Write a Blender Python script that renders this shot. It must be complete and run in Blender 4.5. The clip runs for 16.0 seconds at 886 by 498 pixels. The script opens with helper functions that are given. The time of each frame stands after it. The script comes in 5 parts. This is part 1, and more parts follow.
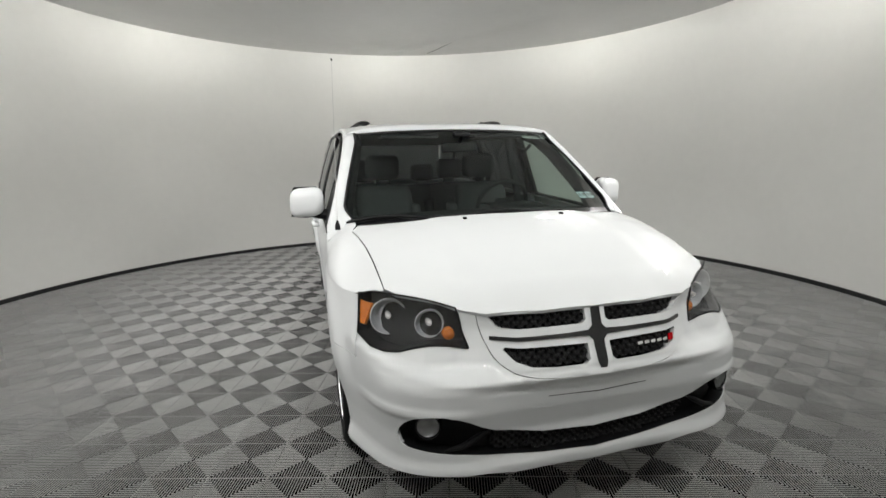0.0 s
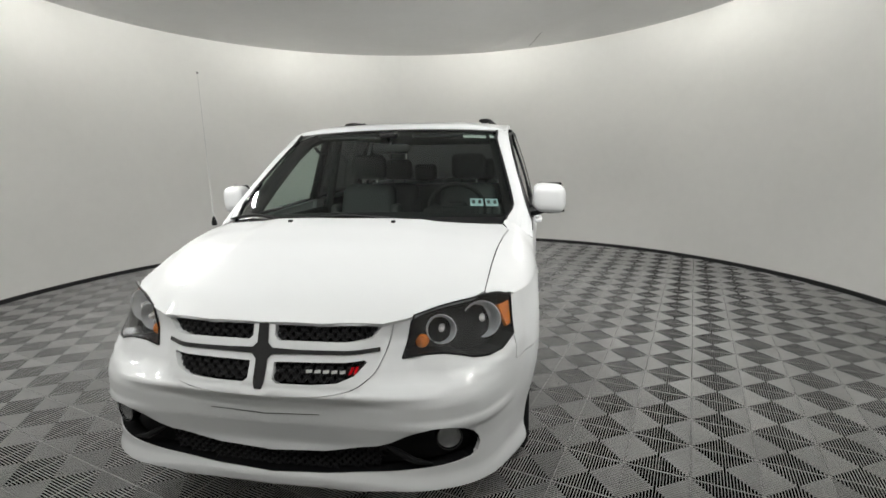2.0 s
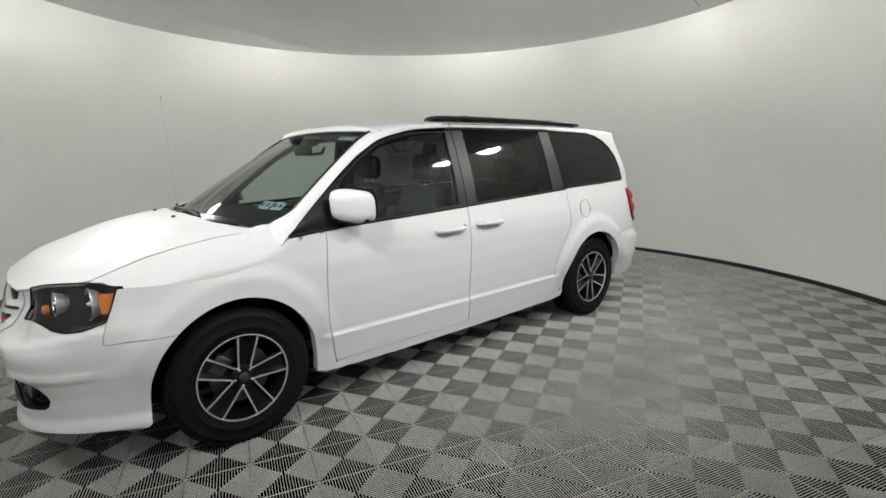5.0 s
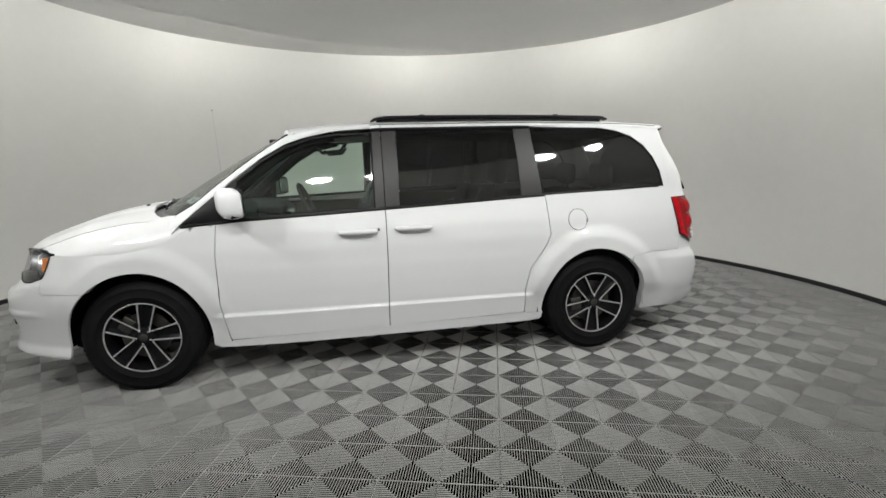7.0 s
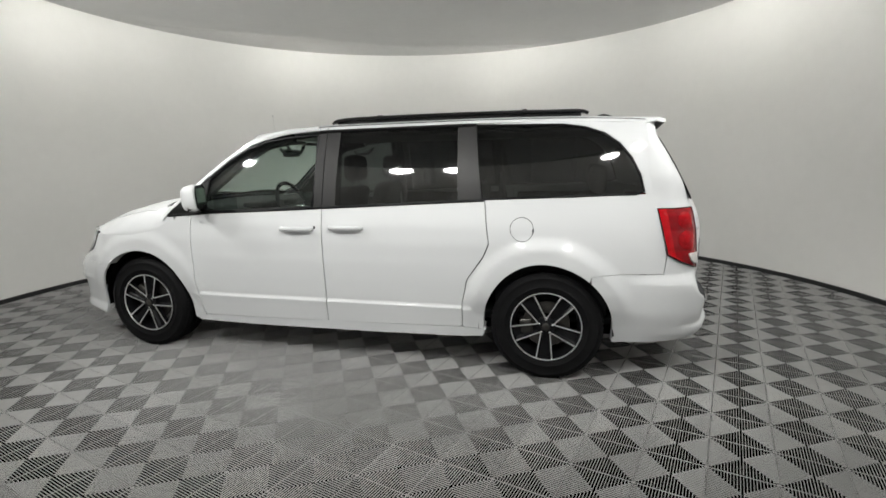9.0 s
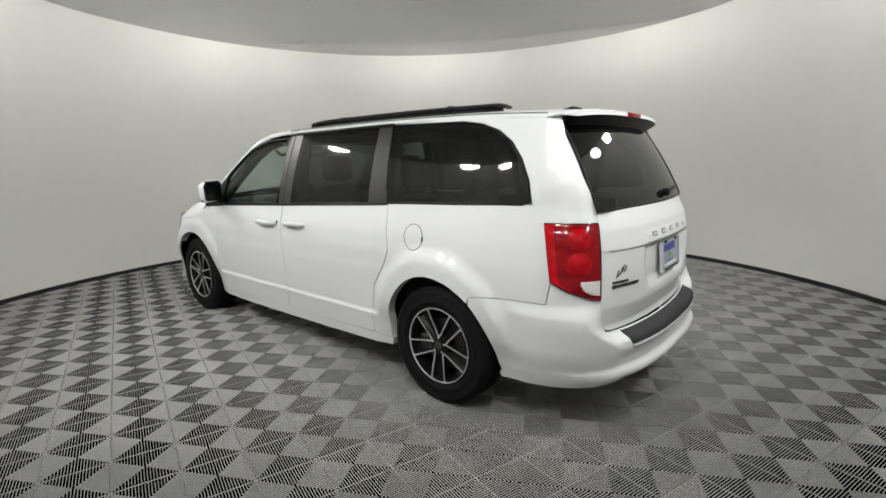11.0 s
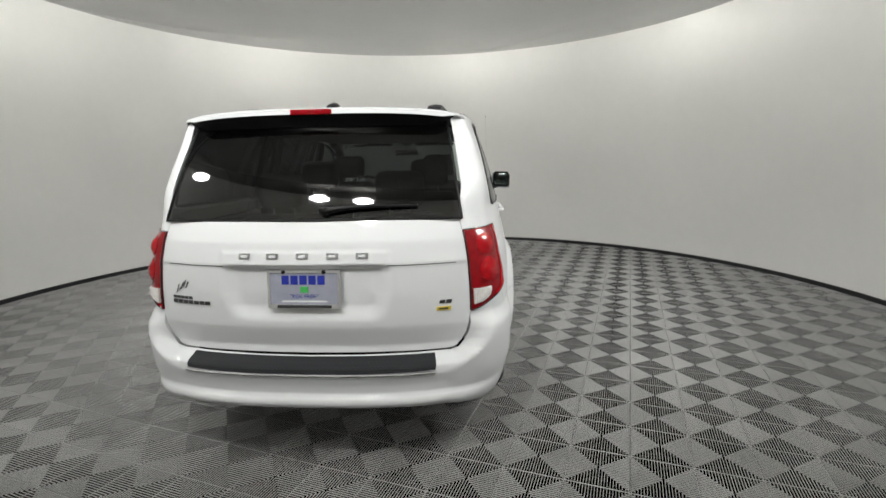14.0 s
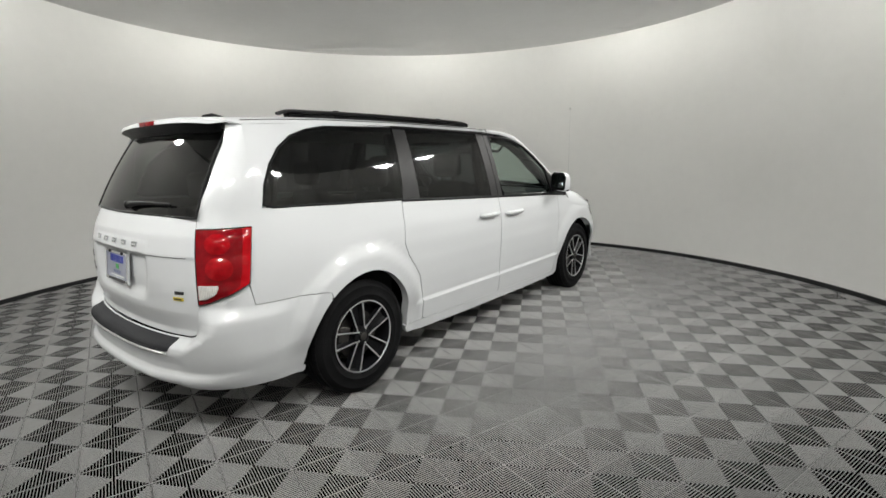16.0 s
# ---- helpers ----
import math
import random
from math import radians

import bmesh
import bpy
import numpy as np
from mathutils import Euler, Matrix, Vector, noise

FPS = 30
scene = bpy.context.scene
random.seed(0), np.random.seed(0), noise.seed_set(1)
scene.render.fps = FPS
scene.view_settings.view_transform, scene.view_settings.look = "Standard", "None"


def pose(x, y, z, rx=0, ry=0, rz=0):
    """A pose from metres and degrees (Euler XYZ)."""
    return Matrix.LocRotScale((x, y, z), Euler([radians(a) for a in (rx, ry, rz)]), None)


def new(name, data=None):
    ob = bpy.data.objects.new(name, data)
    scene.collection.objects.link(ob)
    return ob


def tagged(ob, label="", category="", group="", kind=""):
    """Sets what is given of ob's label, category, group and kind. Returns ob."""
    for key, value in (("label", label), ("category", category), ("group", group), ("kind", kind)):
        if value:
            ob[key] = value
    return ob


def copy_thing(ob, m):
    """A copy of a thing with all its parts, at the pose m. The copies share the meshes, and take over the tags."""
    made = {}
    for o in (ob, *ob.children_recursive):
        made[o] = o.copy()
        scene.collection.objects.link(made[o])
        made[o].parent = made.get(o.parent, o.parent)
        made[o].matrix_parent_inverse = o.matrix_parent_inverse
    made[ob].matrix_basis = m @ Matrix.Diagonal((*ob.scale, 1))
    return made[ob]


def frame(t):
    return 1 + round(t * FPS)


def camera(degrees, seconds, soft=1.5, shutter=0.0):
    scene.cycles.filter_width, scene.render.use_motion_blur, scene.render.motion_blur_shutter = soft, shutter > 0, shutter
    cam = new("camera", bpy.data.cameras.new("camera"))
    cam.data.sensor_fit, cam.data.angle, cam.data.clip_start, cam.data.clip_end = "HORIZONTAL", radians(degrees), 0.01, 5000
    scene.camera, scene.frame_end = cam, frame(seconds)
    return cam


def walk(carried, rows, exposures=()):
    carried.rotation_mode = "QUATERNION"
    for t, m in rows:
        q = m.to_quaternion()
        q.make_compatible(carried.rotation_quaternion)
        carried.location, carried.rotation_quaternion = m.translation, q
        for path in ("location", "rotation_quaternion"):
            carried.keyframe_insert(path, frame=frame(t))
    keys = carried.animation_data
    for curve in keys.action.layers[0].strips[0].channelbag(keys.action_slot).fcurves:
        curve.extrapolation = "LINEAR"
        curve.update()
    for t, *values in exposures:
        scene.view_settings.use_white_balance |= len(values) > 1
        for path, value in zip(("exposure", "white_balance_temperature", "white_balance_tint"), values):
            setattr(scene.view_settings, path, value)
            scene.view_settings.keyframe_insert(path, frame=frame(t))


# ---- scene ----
# ---- camera: a level circle round the turntable's axis ----
cam = camera(84.5, 16.0, soft=1.6)
RADIUS, EYE, PITCH, ROLL, AIM = 4.341, 1.440, -10.55, 1.08, -3.95
TURNS = [
    (0.0, -11.69), (0.5, -5.43), (1.0, 1.08), (1.5, 7.55), (2.0, 14.23), (2.5, 20.69), (3.0, 27.12), (3.5, 33.76),
    (4.0, 40.44), (4.5, 46.97), (4.7, 49.67), (5.4, 59.8), (6.1, 70.1), (6.8, 80.37), (7.0, 82.98), (7.5, 89.35),
    (8.0, 95.74), (8.2, 98.2), (9.0, 107.6), (9.7, 115.8), (10.3, 123.18), (10.5, 126.11), (11.0, 133.93),
    (11.5, 141.65), (12.0, 150.12), (12.5, 159.53), (13.0, 168.56), (13.5, 178.26), (14.0, 188.01), (14.5, 197.66),
    (15.0, 206.45), (15.5, 215.16), (16.0, 223.12)]


def station(deg):
    return pose(0, 0, 0, 0, 0, deg) @ pose(0, -RADIUS, EYE, 90 + PITCH, 0, AIM) @ pose(0, 0, 0, 0, 0, -ROLL)


walk(cam, [(t, station(a)) for t, a in TURNS], exposures=[(0.0, 0.0), (16.0, 0.0)])

# ---- world: a closed booth, so only a dim room beyond it ----
world = bpy.data.worlds.new("world")
world.use_nodes = True
scene.world = world
world.node_tree.nodes["Background"].inputs[0].default_value = (1, 1, 1, 1)
world.node_tree.nodes["Background"].inputs[1].default_value = 0.05

WALL_R, WALL_H = 4.46, 2.98
LAMP_POWER, BEAM_POWER = 118.0, 112.0


# ---- materials ----
def mat(name, colour, rough=0.5, metal=0.0, coat=0.0, vary=0.0, scale=8.0, bump=0.0, bump_scale=200.0, spread=0.0, spec=0.5):
    """A principled material whose tone and gloss vary at two scales, with fine relief."""
    m = bpy.data.materials.new(name)
    m.use_nodes = True
    n, l = m.node_tree.nodes, m.node_tree.links
    b = n["Principled BSDF"]
    b.inputs["Base Color"].default_value = (*colour, 1)
    b.inputs["Roughness"].default_value = rough
    b.inputs["Metallic"].default_value = metal
    b.inputs["Coat Weight"].default_value = coat
    b.inputs["Coat Roughness"].default_value = 0.09 if coat == 1.0 else 0.04
    b.inputs["Specular IOR Level"].default_value = spec
    co = n.new("ShaderNodeTexCoord")
    if vary or spread:
        broad, grain, mix = n.new("ShaderNodeTexNoise"), n.new("ShaderNodeTexNoise"), n.new("ShaderNodeMath")
        broad.inputs["Scale"].default_value, grain.inputs["Scale"].default_value = scale, scale * 14
        broad.inputs["Detail"].default_value, grain.inputs["Detail"].default_value = 4, 3
        l.new(co.outputs["Object"], broad.inputs["Vector"])
        l.new(co.outputs["Object"], grain.inputs["Vector"])
        mix.operation = "MULTIPLY_ADD"
        mix.inputs[1].default_value = 0.4
        l.new(grain.outputs["Fac"], mix.inputs[0])
        l.new(broad.outputs["Fac"], mix.inputs[2])
        tone = n.new("ShaderNodeMapRange")
        tone.inputs["From Min"].default_value, tone.inputs["From Max"].default_value = 0.1, 1.3
        tone.inputs["To Min"].default_value, tone.inputs["To Max"].default_value = 1 - 2 * vary, 1 + 2 * vary
        l.new(mix.outputs[0], tone.inputs["Value"])
        last = tone.outputs[0]
        if spread:
            info, step, times = n.new("ShaderNodeObjectInfo"), n.new("ShaderNodeMapRange"), n.new("ShaderNodeMath")
            step.inputs["To Min"].default_value, step.inputs["To Max"].default_value = 1 - spread, 1 + spread
            times.operation = "MULTIPLY"
            l.new(info.outputs["Random"], step.inputs["Value"])
            l.new(step.outputs[0], times.inputs[0])
            l.new(last, times.inputs[1])
            last = times.outputs[0]
        tint = n.new("ShaderNodeVectorMath")
        tint.operation = "SCALE"
        tint.inputs[0].default_value = colour
        l.new(last, tint.inputs["Scale"])
        l.new(tint.outputs[0], b.inputs["Base Color"])
        gloss = n.new("ShaderNodeMapRange")
        gloss.inputs["From Min"].default_value, gloss.inputs["From Max"].default_value = 0.1, 1.3
        gloss.inputs["To Min"].default_value, gloss.inputs["To Max"].default_value = rough * 0.76, min(1.0, rough * 1.24)
        l.new(mix.outputs[0], gloss.inputs["Value"])
        l.new(gloss.outputs[0], b.inputs["Roughness"])
    if bump:
        tex, relief = n.new("ShaderNodeTexNoise"), n.new("ShaderNodeBump")
        tex.inputs["Scale"].default_value, tex.inputs["Detail"].default_value = bump_scale, 4
        relief.inputs["Strength"].default_value, relief.inputs["Distance"].default_value = bump, 0.002
        l.new(co.outputs["Object"], tex.inputs["Vector"])
        l.new(tex.outputs["Fac"], relief.inputs["Height"])
        l.new(relief.outputs[0], b.inputs["Normal"])
    return m


def glass(name, tint, ior=1.5, rough=0.04):
    """Thin pane: tinted see-through with a Fresnel-driven mirror on it."""
    m = bpy.data.materials.new(name)
    m.use_nodes = True
    n, l = m.node_tree.nodes, m.node_tree.links
    n.remove(n["Principled BSDF"])
    clear, shine, rim, steep, fres, mix = (n.new("ShaderNodeBsdfTransparent"), n.new("ShaderNodeBsdfGlossy"), n.new("ShaderNodeLayerWeight"),
                                           n.new("ShaderNodeMath"), n.new("ShaderNodeMath"), n.new("ShaderNodeMixShader"))
    clear.inputs[0].default_value = (*tint, 1)
    shine.inputs["Roughness"].default_value = rough
    base = ((ior - 1) / (ior + 1)) ** 2
    rim.inputs["Blend"].default_value = 0.5
    steep.operation, fres.operation = "POWER", "MULTIPLY_ADD"
    steep.inputs[1].default_value = 5.0
    fres.inputs[1].default_value, fres.inputs[2].default_value = 1 - 1.5 * base, 1.5 * base
    l.new(rim.outputs["Facing"], steep.inputs[0])
    l.new(steep.outputs[0], fres.inputs[0])
    l.new(fres.outputs[0], mix.inputs[0])
    l.new(clear.outputs[0], mix.inputs[1])
    l.new(shine.outputs[0], mix.inputs[2])
    l.new(mix.outputs[0], n["Material Output"].inputs[0])
    return m


def lit(name, colour, strength):
    m = bpy.data.materials.new(name)
    m.use_nodes = True
    b = m.node_tree.nodes["Principled BSDF"]
    b.inputs["Base Color"].default_value = (0.9, 0.9, 0.9, 1)
    b.inputs["Emission Color"].default_value = (*colour, 1)
    b.inputs["Emission Strength"].default_value = strength
    return m


WALL = mat("wall_fabric", (0.87, 0.862, 0.84), 0.75, vary=0.035, scale=0.7, bump=0.12, bump_scale=60)
CEILING = mat("ceiling_fabric", (0.86, 0.86, 0.85), 0.22, vary=0.03, scale=0.8, bump=0.05, bump_scale=30)
TILE = mat("grey_floor_plastic", (0.50, 0.50, 0.494), 0.6, vary=0.14, scale=1.6, spread=0.07, spec=0.16)
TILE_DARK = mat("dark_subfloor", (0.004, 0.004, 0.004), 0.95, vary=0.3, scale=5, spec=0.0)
BAFFLE = mat("baffle_board", (0.30, 0.298, 0.288), 0.8, vary=0.1, scale=3)
SKIRT = mat("black_skirting", (0.012, 0.012, 0.013), 0.5, vary=0.2, scale=6)
PAINT = mat("white_car_paint", (0.575, 0.586, 0.596), 0.46, coat=0.55, spec=0.3)
BLACK = mat("black_trim", (0.005, 0.005, 0.0055), 0.42, vary=0.15, scale=20, bump=0.08, spec=0.14)
HOUSING = mat("smoked_lamp_housing", (0.004, 0.004, 0.0045), 0.34, vary=0.1, scale=20, spec=0.25)
GLOSS = mat("gloss_black", (0.006, 0.006, 0.007), 0.16, coat=0.3, vary=0.1, scale=10)
RUBBER = mat("tyre_rubber", (0.007, 0.007, 0.0075), 0.62, vary=0.25, scale=14, bump=0.15, bump_scale=300, spec=0.09)
UNDER = mat("underbody_black", (0.003, 0.003, 0.003), 0.9, vary=0.3, scale=6, spec=0.03)
CHROME = mat("chrome", (0.78, 0.79, 0.80), 0.12, metal=1.0, vary=0.03, scale=12)
SILVER = mat("machined_alloy", (0.80, 0.81, 0.82), 0.42, metal=1.0, vary=0.05, scale=20)
ALLOY_BLACK = mat("black_alloy", (0.005, 0.005, 0.006), 0.32, spec=0.25, vary=0.1, scale=20)
BOWL = mat("soft_chrome", (0.86, 0.87, 0.88), 0.30, metal=0.7, vary=0.08, scale=40)
FOG = mat("dull_fog_lens", (0.17, 0.17, 0.163), 0.2, coat=0.6, vary=0.2, scale=50)
MAST = mat("grey_steel_rod", (0.62, 0.62, 0.61), 0.4, metal=0.6, vary=0.1)
MESH = mat("black_mesh_plastic", (0.010, 0.010, 0.011), 0.35, vary=0.1, scale=20, spec=0.2)
# dark reflection is put into the mirror's own tint
MIRROR = mat("mirror_dark_reflection", (0.20, 0.23, 0.22), 0.06, metal=1.0, vary=0.05, scale=10)
STEEL = mat("brake_steel", (0.10, 0.095, 0.09), 0.45, metal=1.0, vary=0.2, scale=30)
CLEAR = glass("clear_glass", (0.76, 0.86, 0.80))
SCREEN = glass("windscreen_glass", (0.60, 0.67, 0.64))
PRIVACY = glass("privacy_glass", (0.080, 0.085, 0.088))
LENS = glass("lamp_lens", (0.90, 0.91, 0.93))
RED = mat("red_lens", (0.38, 0.002, 0.006), 0.12, coat=0.12, vary=0.25, scale=18, spec=0.2)
RED_DEEP = mat("deep_red_lens", (0.19, 0.001, 0.004), 0.08, coat=0.15, vary=0.25, scale=24, spec=0.25)
RED_MID = mat("mid_red_lens", (0.30, 0.0015, 0.005), 0.10, coat=0.12, vary=0.35, scale=30, spec=0.2)
AMBER = mat("amber_lens", (0.60, 0.165, 0.012), 0.15, coat=1.0, vary=0.15, scale=40)
CLEARLENS = mat("frosted_lens", (0.62, 0.60, 0.58), 0.16, coat=1.0, vary=0.2, scale=60)
LEATHER = mat("charcoal_leather", (0.024, 0.026, 0.027), 0.6, vary=0.15, scale=9, bump=0.2, bump_scale=120, spec=0.2)
PILLAR = mat("satin_black_pillar", (0.016, 0.0155, 0.016), 0.42, vary=0.12, scale=12, spec=0.3)
DASH = mat("dark_dashboard", (0.014, 0.0145, 0.015), 0.85, vary=0.12, scale=10, bump=0.2, bump_scale=250, spec=0.06)
PAD = mat("step_pad", (0.016, 0.0165, 0.019), 0.7, spec=0.25, vary=0.15, scale=12, bump=0.3, bump_scale=90)
PLATE = mat("brushed_blue_grey_plate", (0.40, 0.415, 0.50), 0.32, metal=0.6, vary=0.12, scale=14)
BLUE = mat("plate_blue", (0.010, 0.022, 0.26), 0.4, vary=0.05)
GREEN = mat("plate_green", (0.05, 0.36, 0.08), 0.4, vary=0.05)
LETTER = mat("dark_chrome", (0.55, 0.56, 0.57), 0.22, metal=1.0, vary=0.05, scale=20)
INK = mat("dark_grey_lettering", (0.06, 0.06, 0.062), 0.35, metal=0.6, vary=0.1)
STICKER = mat("white_sticker", (0.72, 0.74, 0.72), 0.5, vary=0.06, scale=30)
STICKER_BLUE = mat("pale_blue_sticker", (0.42, 0.55, 0.58), 0.5, vary=0.1, scale=40)
YELLOW = mat("yellow_badge", (0.55, 0.42, 0.03), 0.4, vary=0.1)
FILL_GLOW = lit("fill_glow", (0.985, 0.99, 0.955), LAMP_POWER)


# ---- mesh helpers ----
def obj(name, verts, faces, material, parent=None, label="", smooth=False, normals=None):
    me = bpy.data.meshes.new(name)
    me.from_pydata([tuple(map(float, v)) for v in verts], [], faces)
    if smooth or normals is not None:
        me.polygons.foreach_set("use_smooth", [True] * len(me.polygons))
    me.update()
    if normals is not None:
        me.normals_split_custom_set_from_vertices([tuple(map(float, v)) for v in normals])
    elif smooth:
        me.set_sharp_from_angle(angle=radians(40))
    me.materials.append(material)
    ob = new(name, me)
    if parent is not None:
        ob.parent = parent
    if label:
        tagged(ob, label)
    return ob


class Soup:
    """Collects vertices and faces of one mesh."""

    def __init__(self):
        self.v, self.f = [], []

    def add(self, verts, faces, m=None):
        k = len(self.v)
        self.v += [tuple(m @ Vector(p)) for p in verts] if m is not None else [tuple(p) for p in verts]
        self.f += [[k + i for i in q] for q in faces]
        return self

    def make(self, name, material, parent=None, label="", smooth=True):
        return obj(name, self.v, self.f, material, parent, label, smooth)


def bevel_box(lo, hi, r):
    """A box with rounded edges: verts and faces."""
    bm = bmesh.new()
    bmesh.ops.create_cube(bm, size=1)
    for v in bm.verts:
        v.co = [a + (b - a) * (c + 0.5) for a, b, c in zip(lo, hi, v.co)]
    if r:
        bmesh.ops.bevel(bm, geom=list(bm.edges), offset=r, segments=3, profile=0.5, affect="EDGES")
    bm.verts.index_update()
    out = [v.co.copy() for v in bm.verts], [[v.index for v in f.verts] for f in bm.faces]
    bm.free()
    return out


def tube(path, radius, sides=8, flat=1.0, caps=True):
    """A tube along a path; radius may be a list; flat squeezes it in z."""
    path = [Vector(p) for p in path]
    rad = radius if isinstance(radius, (list, tuple)) else [radius] * len(path)
    verts, faces = [], []
    for i, p in enumerate(path):
        t = (path[min(i + 1, len(path) - 1)] - path[max(i - 1, 0)]).normalized()
        a = t.cross(Vector((0, 0, 1)))
        a = a.normalized() if a.length > 1e-3 else Vector((1, 0, 0))
        b = t.cross(a).normalized()
        for k in range(sides):
            c = 2 * math.pi * k / sides
            verts.append(p + rad[i] * (math.cos(c) * a + math.sin(c) * flat * b))
        if i:
            for k in range(sides):
                j = (k + 1) % sides
                faces.append([(i - 1) * sides + k, (i - 1) * sides + j, i * sides + j, i * sides + k])
    if caps:
        faces.append(list(range(sides))[::-1])
        faces.append([(len(path) - 1) * sides + k for k in range(sides)])
    return verts, faces


def lathe(profile, seg=48, axis="x"):
    """Revolve (along, radius) pairs round an axis through the origin."""
    verts, faces, n = [], [], len(profile)
    for k in range(seg):
        a = 2 * math.pi * k / seg
        for h, r in profile:
            c, s = r * math.cos(a), r * math.sin(a)
            verts.append({"x": (h, c, s), "y": (c, h, s), "z": (c, s, h)}[axis])
        for i in range(n - 1):
            j = (k + 1) % seg
            faces.append([k * n + i, k * n + i + 1, j * n + i + 1, j * n + i])
    return verts, faces


# ---- the round booth ----
def ring_wall(r0, r1, z0, z1, seg=160):
    verts, faces = [], []
    for k in range(seg):
        a = 2 * math.pi * k / seg
        c, s = math.cos(a), math.sin(a)
        verts += [(r0 * c, r0 * s, z0), (r0 * c, r0 * s, z1), (r1 * c, r1 * s, z1), (r1 * c, r1 * s, z0)]
        j = (k + 1) % seg
        for i in range(4):
            faces.append([k * 4 + i, k * 4 + (i + 1) % 4, j * 4 + (i + 1) % 4, j * 4 + i])
    return verts, faces


def disc(r, z0, z1, seg=160):
    verts = [(r * math.cos(2 * math.pi * k / seg), r * math.sin(2 * math.pi * k / seg), z) for z in (z0, z1) for k in range(seg)]
    faces = [list(range(seg))[::-1], list(range(seg, 2 * seg))]
    faces += [[k, (k + 1) % seg, seg + (k + 1) % seg, seg + k] for k in range(seg)]
    return verts, faces


tagged(Soup().add(*ring_wall(WALL_R, WALL_R + 0.12, -0.2, WALL_H + 0.70)).make("wall_round", WALL),
       "off-white curved fabric wall of the round photo booth", "wall", kind="structure")
FOLDS = [((0.30, 3.45), (1.15, 2.20), (1.80, 0.95)), ((-3.30, 1.30), (-3.02, 0.45), (-2.60, -0.90)), ((-0.75, -3.15), (-1.60, -2.20), (-2.60, -1.05)),
         ((3.25, -0.95), (2.70, -1.70), (1.70, -2.30))]
FOLD_LINES = [[((1 - u) ** 2 * a[0] + 2 * u * (1 - u) * b[0] + u * u * c[0], (1 - u) ** 2 * a[1] + 2 * u * (1 - u) * b[1] + u * u * c[1]) for u in np.linspace(0, 1, 25)]
              for a, b, c in FOLDS]


def ceiling_sag(x, y):
    """Taut sheet: flat at the rim, with soft tension folds pulled across it."""
    r = math.hypot(x, y)
    z = 0.0
    for line in FOLD_LINES:
        d, u = min((math.hypot(x - a, y - b), i / 24) for i, (a, b) in enumerate(line))
        w = 0.10 + 0.16 * u
        z -= 0.018 * math.exp(-(d / w) ** 2) * (1 - 0.6 * u)
    return z * min(1.0, max(0.0, (3.49 - r) / 0.05))


def ceiling_sheet():
    rings = [0.0] + list(np.linspace(0.5, 3.3, 57)) + [3.36, 3.42, 3.46, 3.5]
    seg, verts, faces = 200, [], []
    for r in rings:
        for k in range(seg):
            x, y = r * math.cos(2 * math.pi * k / seg), r * math.sin(2 * math.pi * k / seg)
            verts.append((x, y, WALL_H + ceiling_sag(x, y)))
    for i in range(len(rings) - 1):
        for k in range(seg):
            j = (k + 1) % seg
            faces.append([i * seg + k, (i + 1) * seg + k, (i + 1) * seg + j, i * seg + j][::-1])
    n = len(verts)
    verts += [(3.5 * math.cos(2 * math.pi * k / seg), 3.5 * math.sin(2 * math.pi * k / seg), WALL_H + 0.03) for k in range(seg)]
    faces += [[n - seg + k, n - seg + (k + 1) % seg, n + (k + 1) % seg, n + k] for k in range(seg)] + [list(range(n, n + seg))]
    return verts, faces


tagged(Soup().add(*ceiling_sheet()).make("ceiling", CEILING), "pale grey taut round ceiling sheet with soft folds", "ceiling", kind="structure")
tagged(Soup().add(*tube([(1.30, 1.95, WALL_H - 0.001), (1.19, 2.35, WALL_H - 0.001), (1.08, 2.95, WALL_H - 0.001), (1.02, 3.20, WALL_H - 0.001)], 0.003, 6)).make("ceiling_seam", SKIRT),
       "thin dark seam in the ceiling sheet", "seam", kind="structure")
# unseen lid and ring, added to block and bounce the lamps' light
tagged(Soup().add(*disc(3.49, WALL_H + 0.034, WALL_H + 0.05)).add(*disc(WALL_R + 0.12, WALL_H + 0.66, WALL_H + 0.74)).add(*ring_wall(3.44, 3.48, WALL_H + 0.052, WALL_H + 0.655)).make("ceiling_void", BAFFLE, smooth=False),
       "added unseen baffle and lid shaping lamp light above the ceiling", "ceiling", kind="structure")
tagged(Soup().add(*ring_wall(WALL_R - 0.022, WALL_R - 0.001, -0.004, 0.045)).make("baseboard", SKIRT),
       "thin black skirting along the curved wall", "skirting", kind="structure")
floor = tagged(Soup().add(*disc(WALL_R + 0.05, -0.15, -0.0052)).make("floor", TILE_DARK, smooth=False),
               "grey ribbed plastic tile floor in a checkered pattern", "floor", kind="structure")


# added ring of unseen round lamps behind the ceiling disc's rim, aimed in and down
# over the floor; stands in for lamps carried beside the camera
LAMP_COUNT, LAMP_R, LAMP_Z, LAMP_TILT = 16, 4.24, 0.37, 2


def ceiling_lamp():
    lamp = tagged(new("ceiling_lamp"), "added round fill lamp, unseen behind the ceiling rim", "lamp", group="lamps round the ceiling")
    squat = Matrix.Diagonal((1, 0.74, 0.44, 1))
    Soup().add(*lathe([(-0.09, 0.001), (-0.09, 0.12), (-0.03, 0.255), (0.006, 0.262), (0.006, 0.252), (-0.004, 0.250)], 40), squat).make("housing", STICKER, lamp)
    Soup().add(*lathe([(0.002, 0.250), (0.004, 0.12), (0.004, 0.0005)], 40), squat).make("diffuser", FILL_GLOW, lamp, "glowing round diffuser", smooth=False)
    return lamp


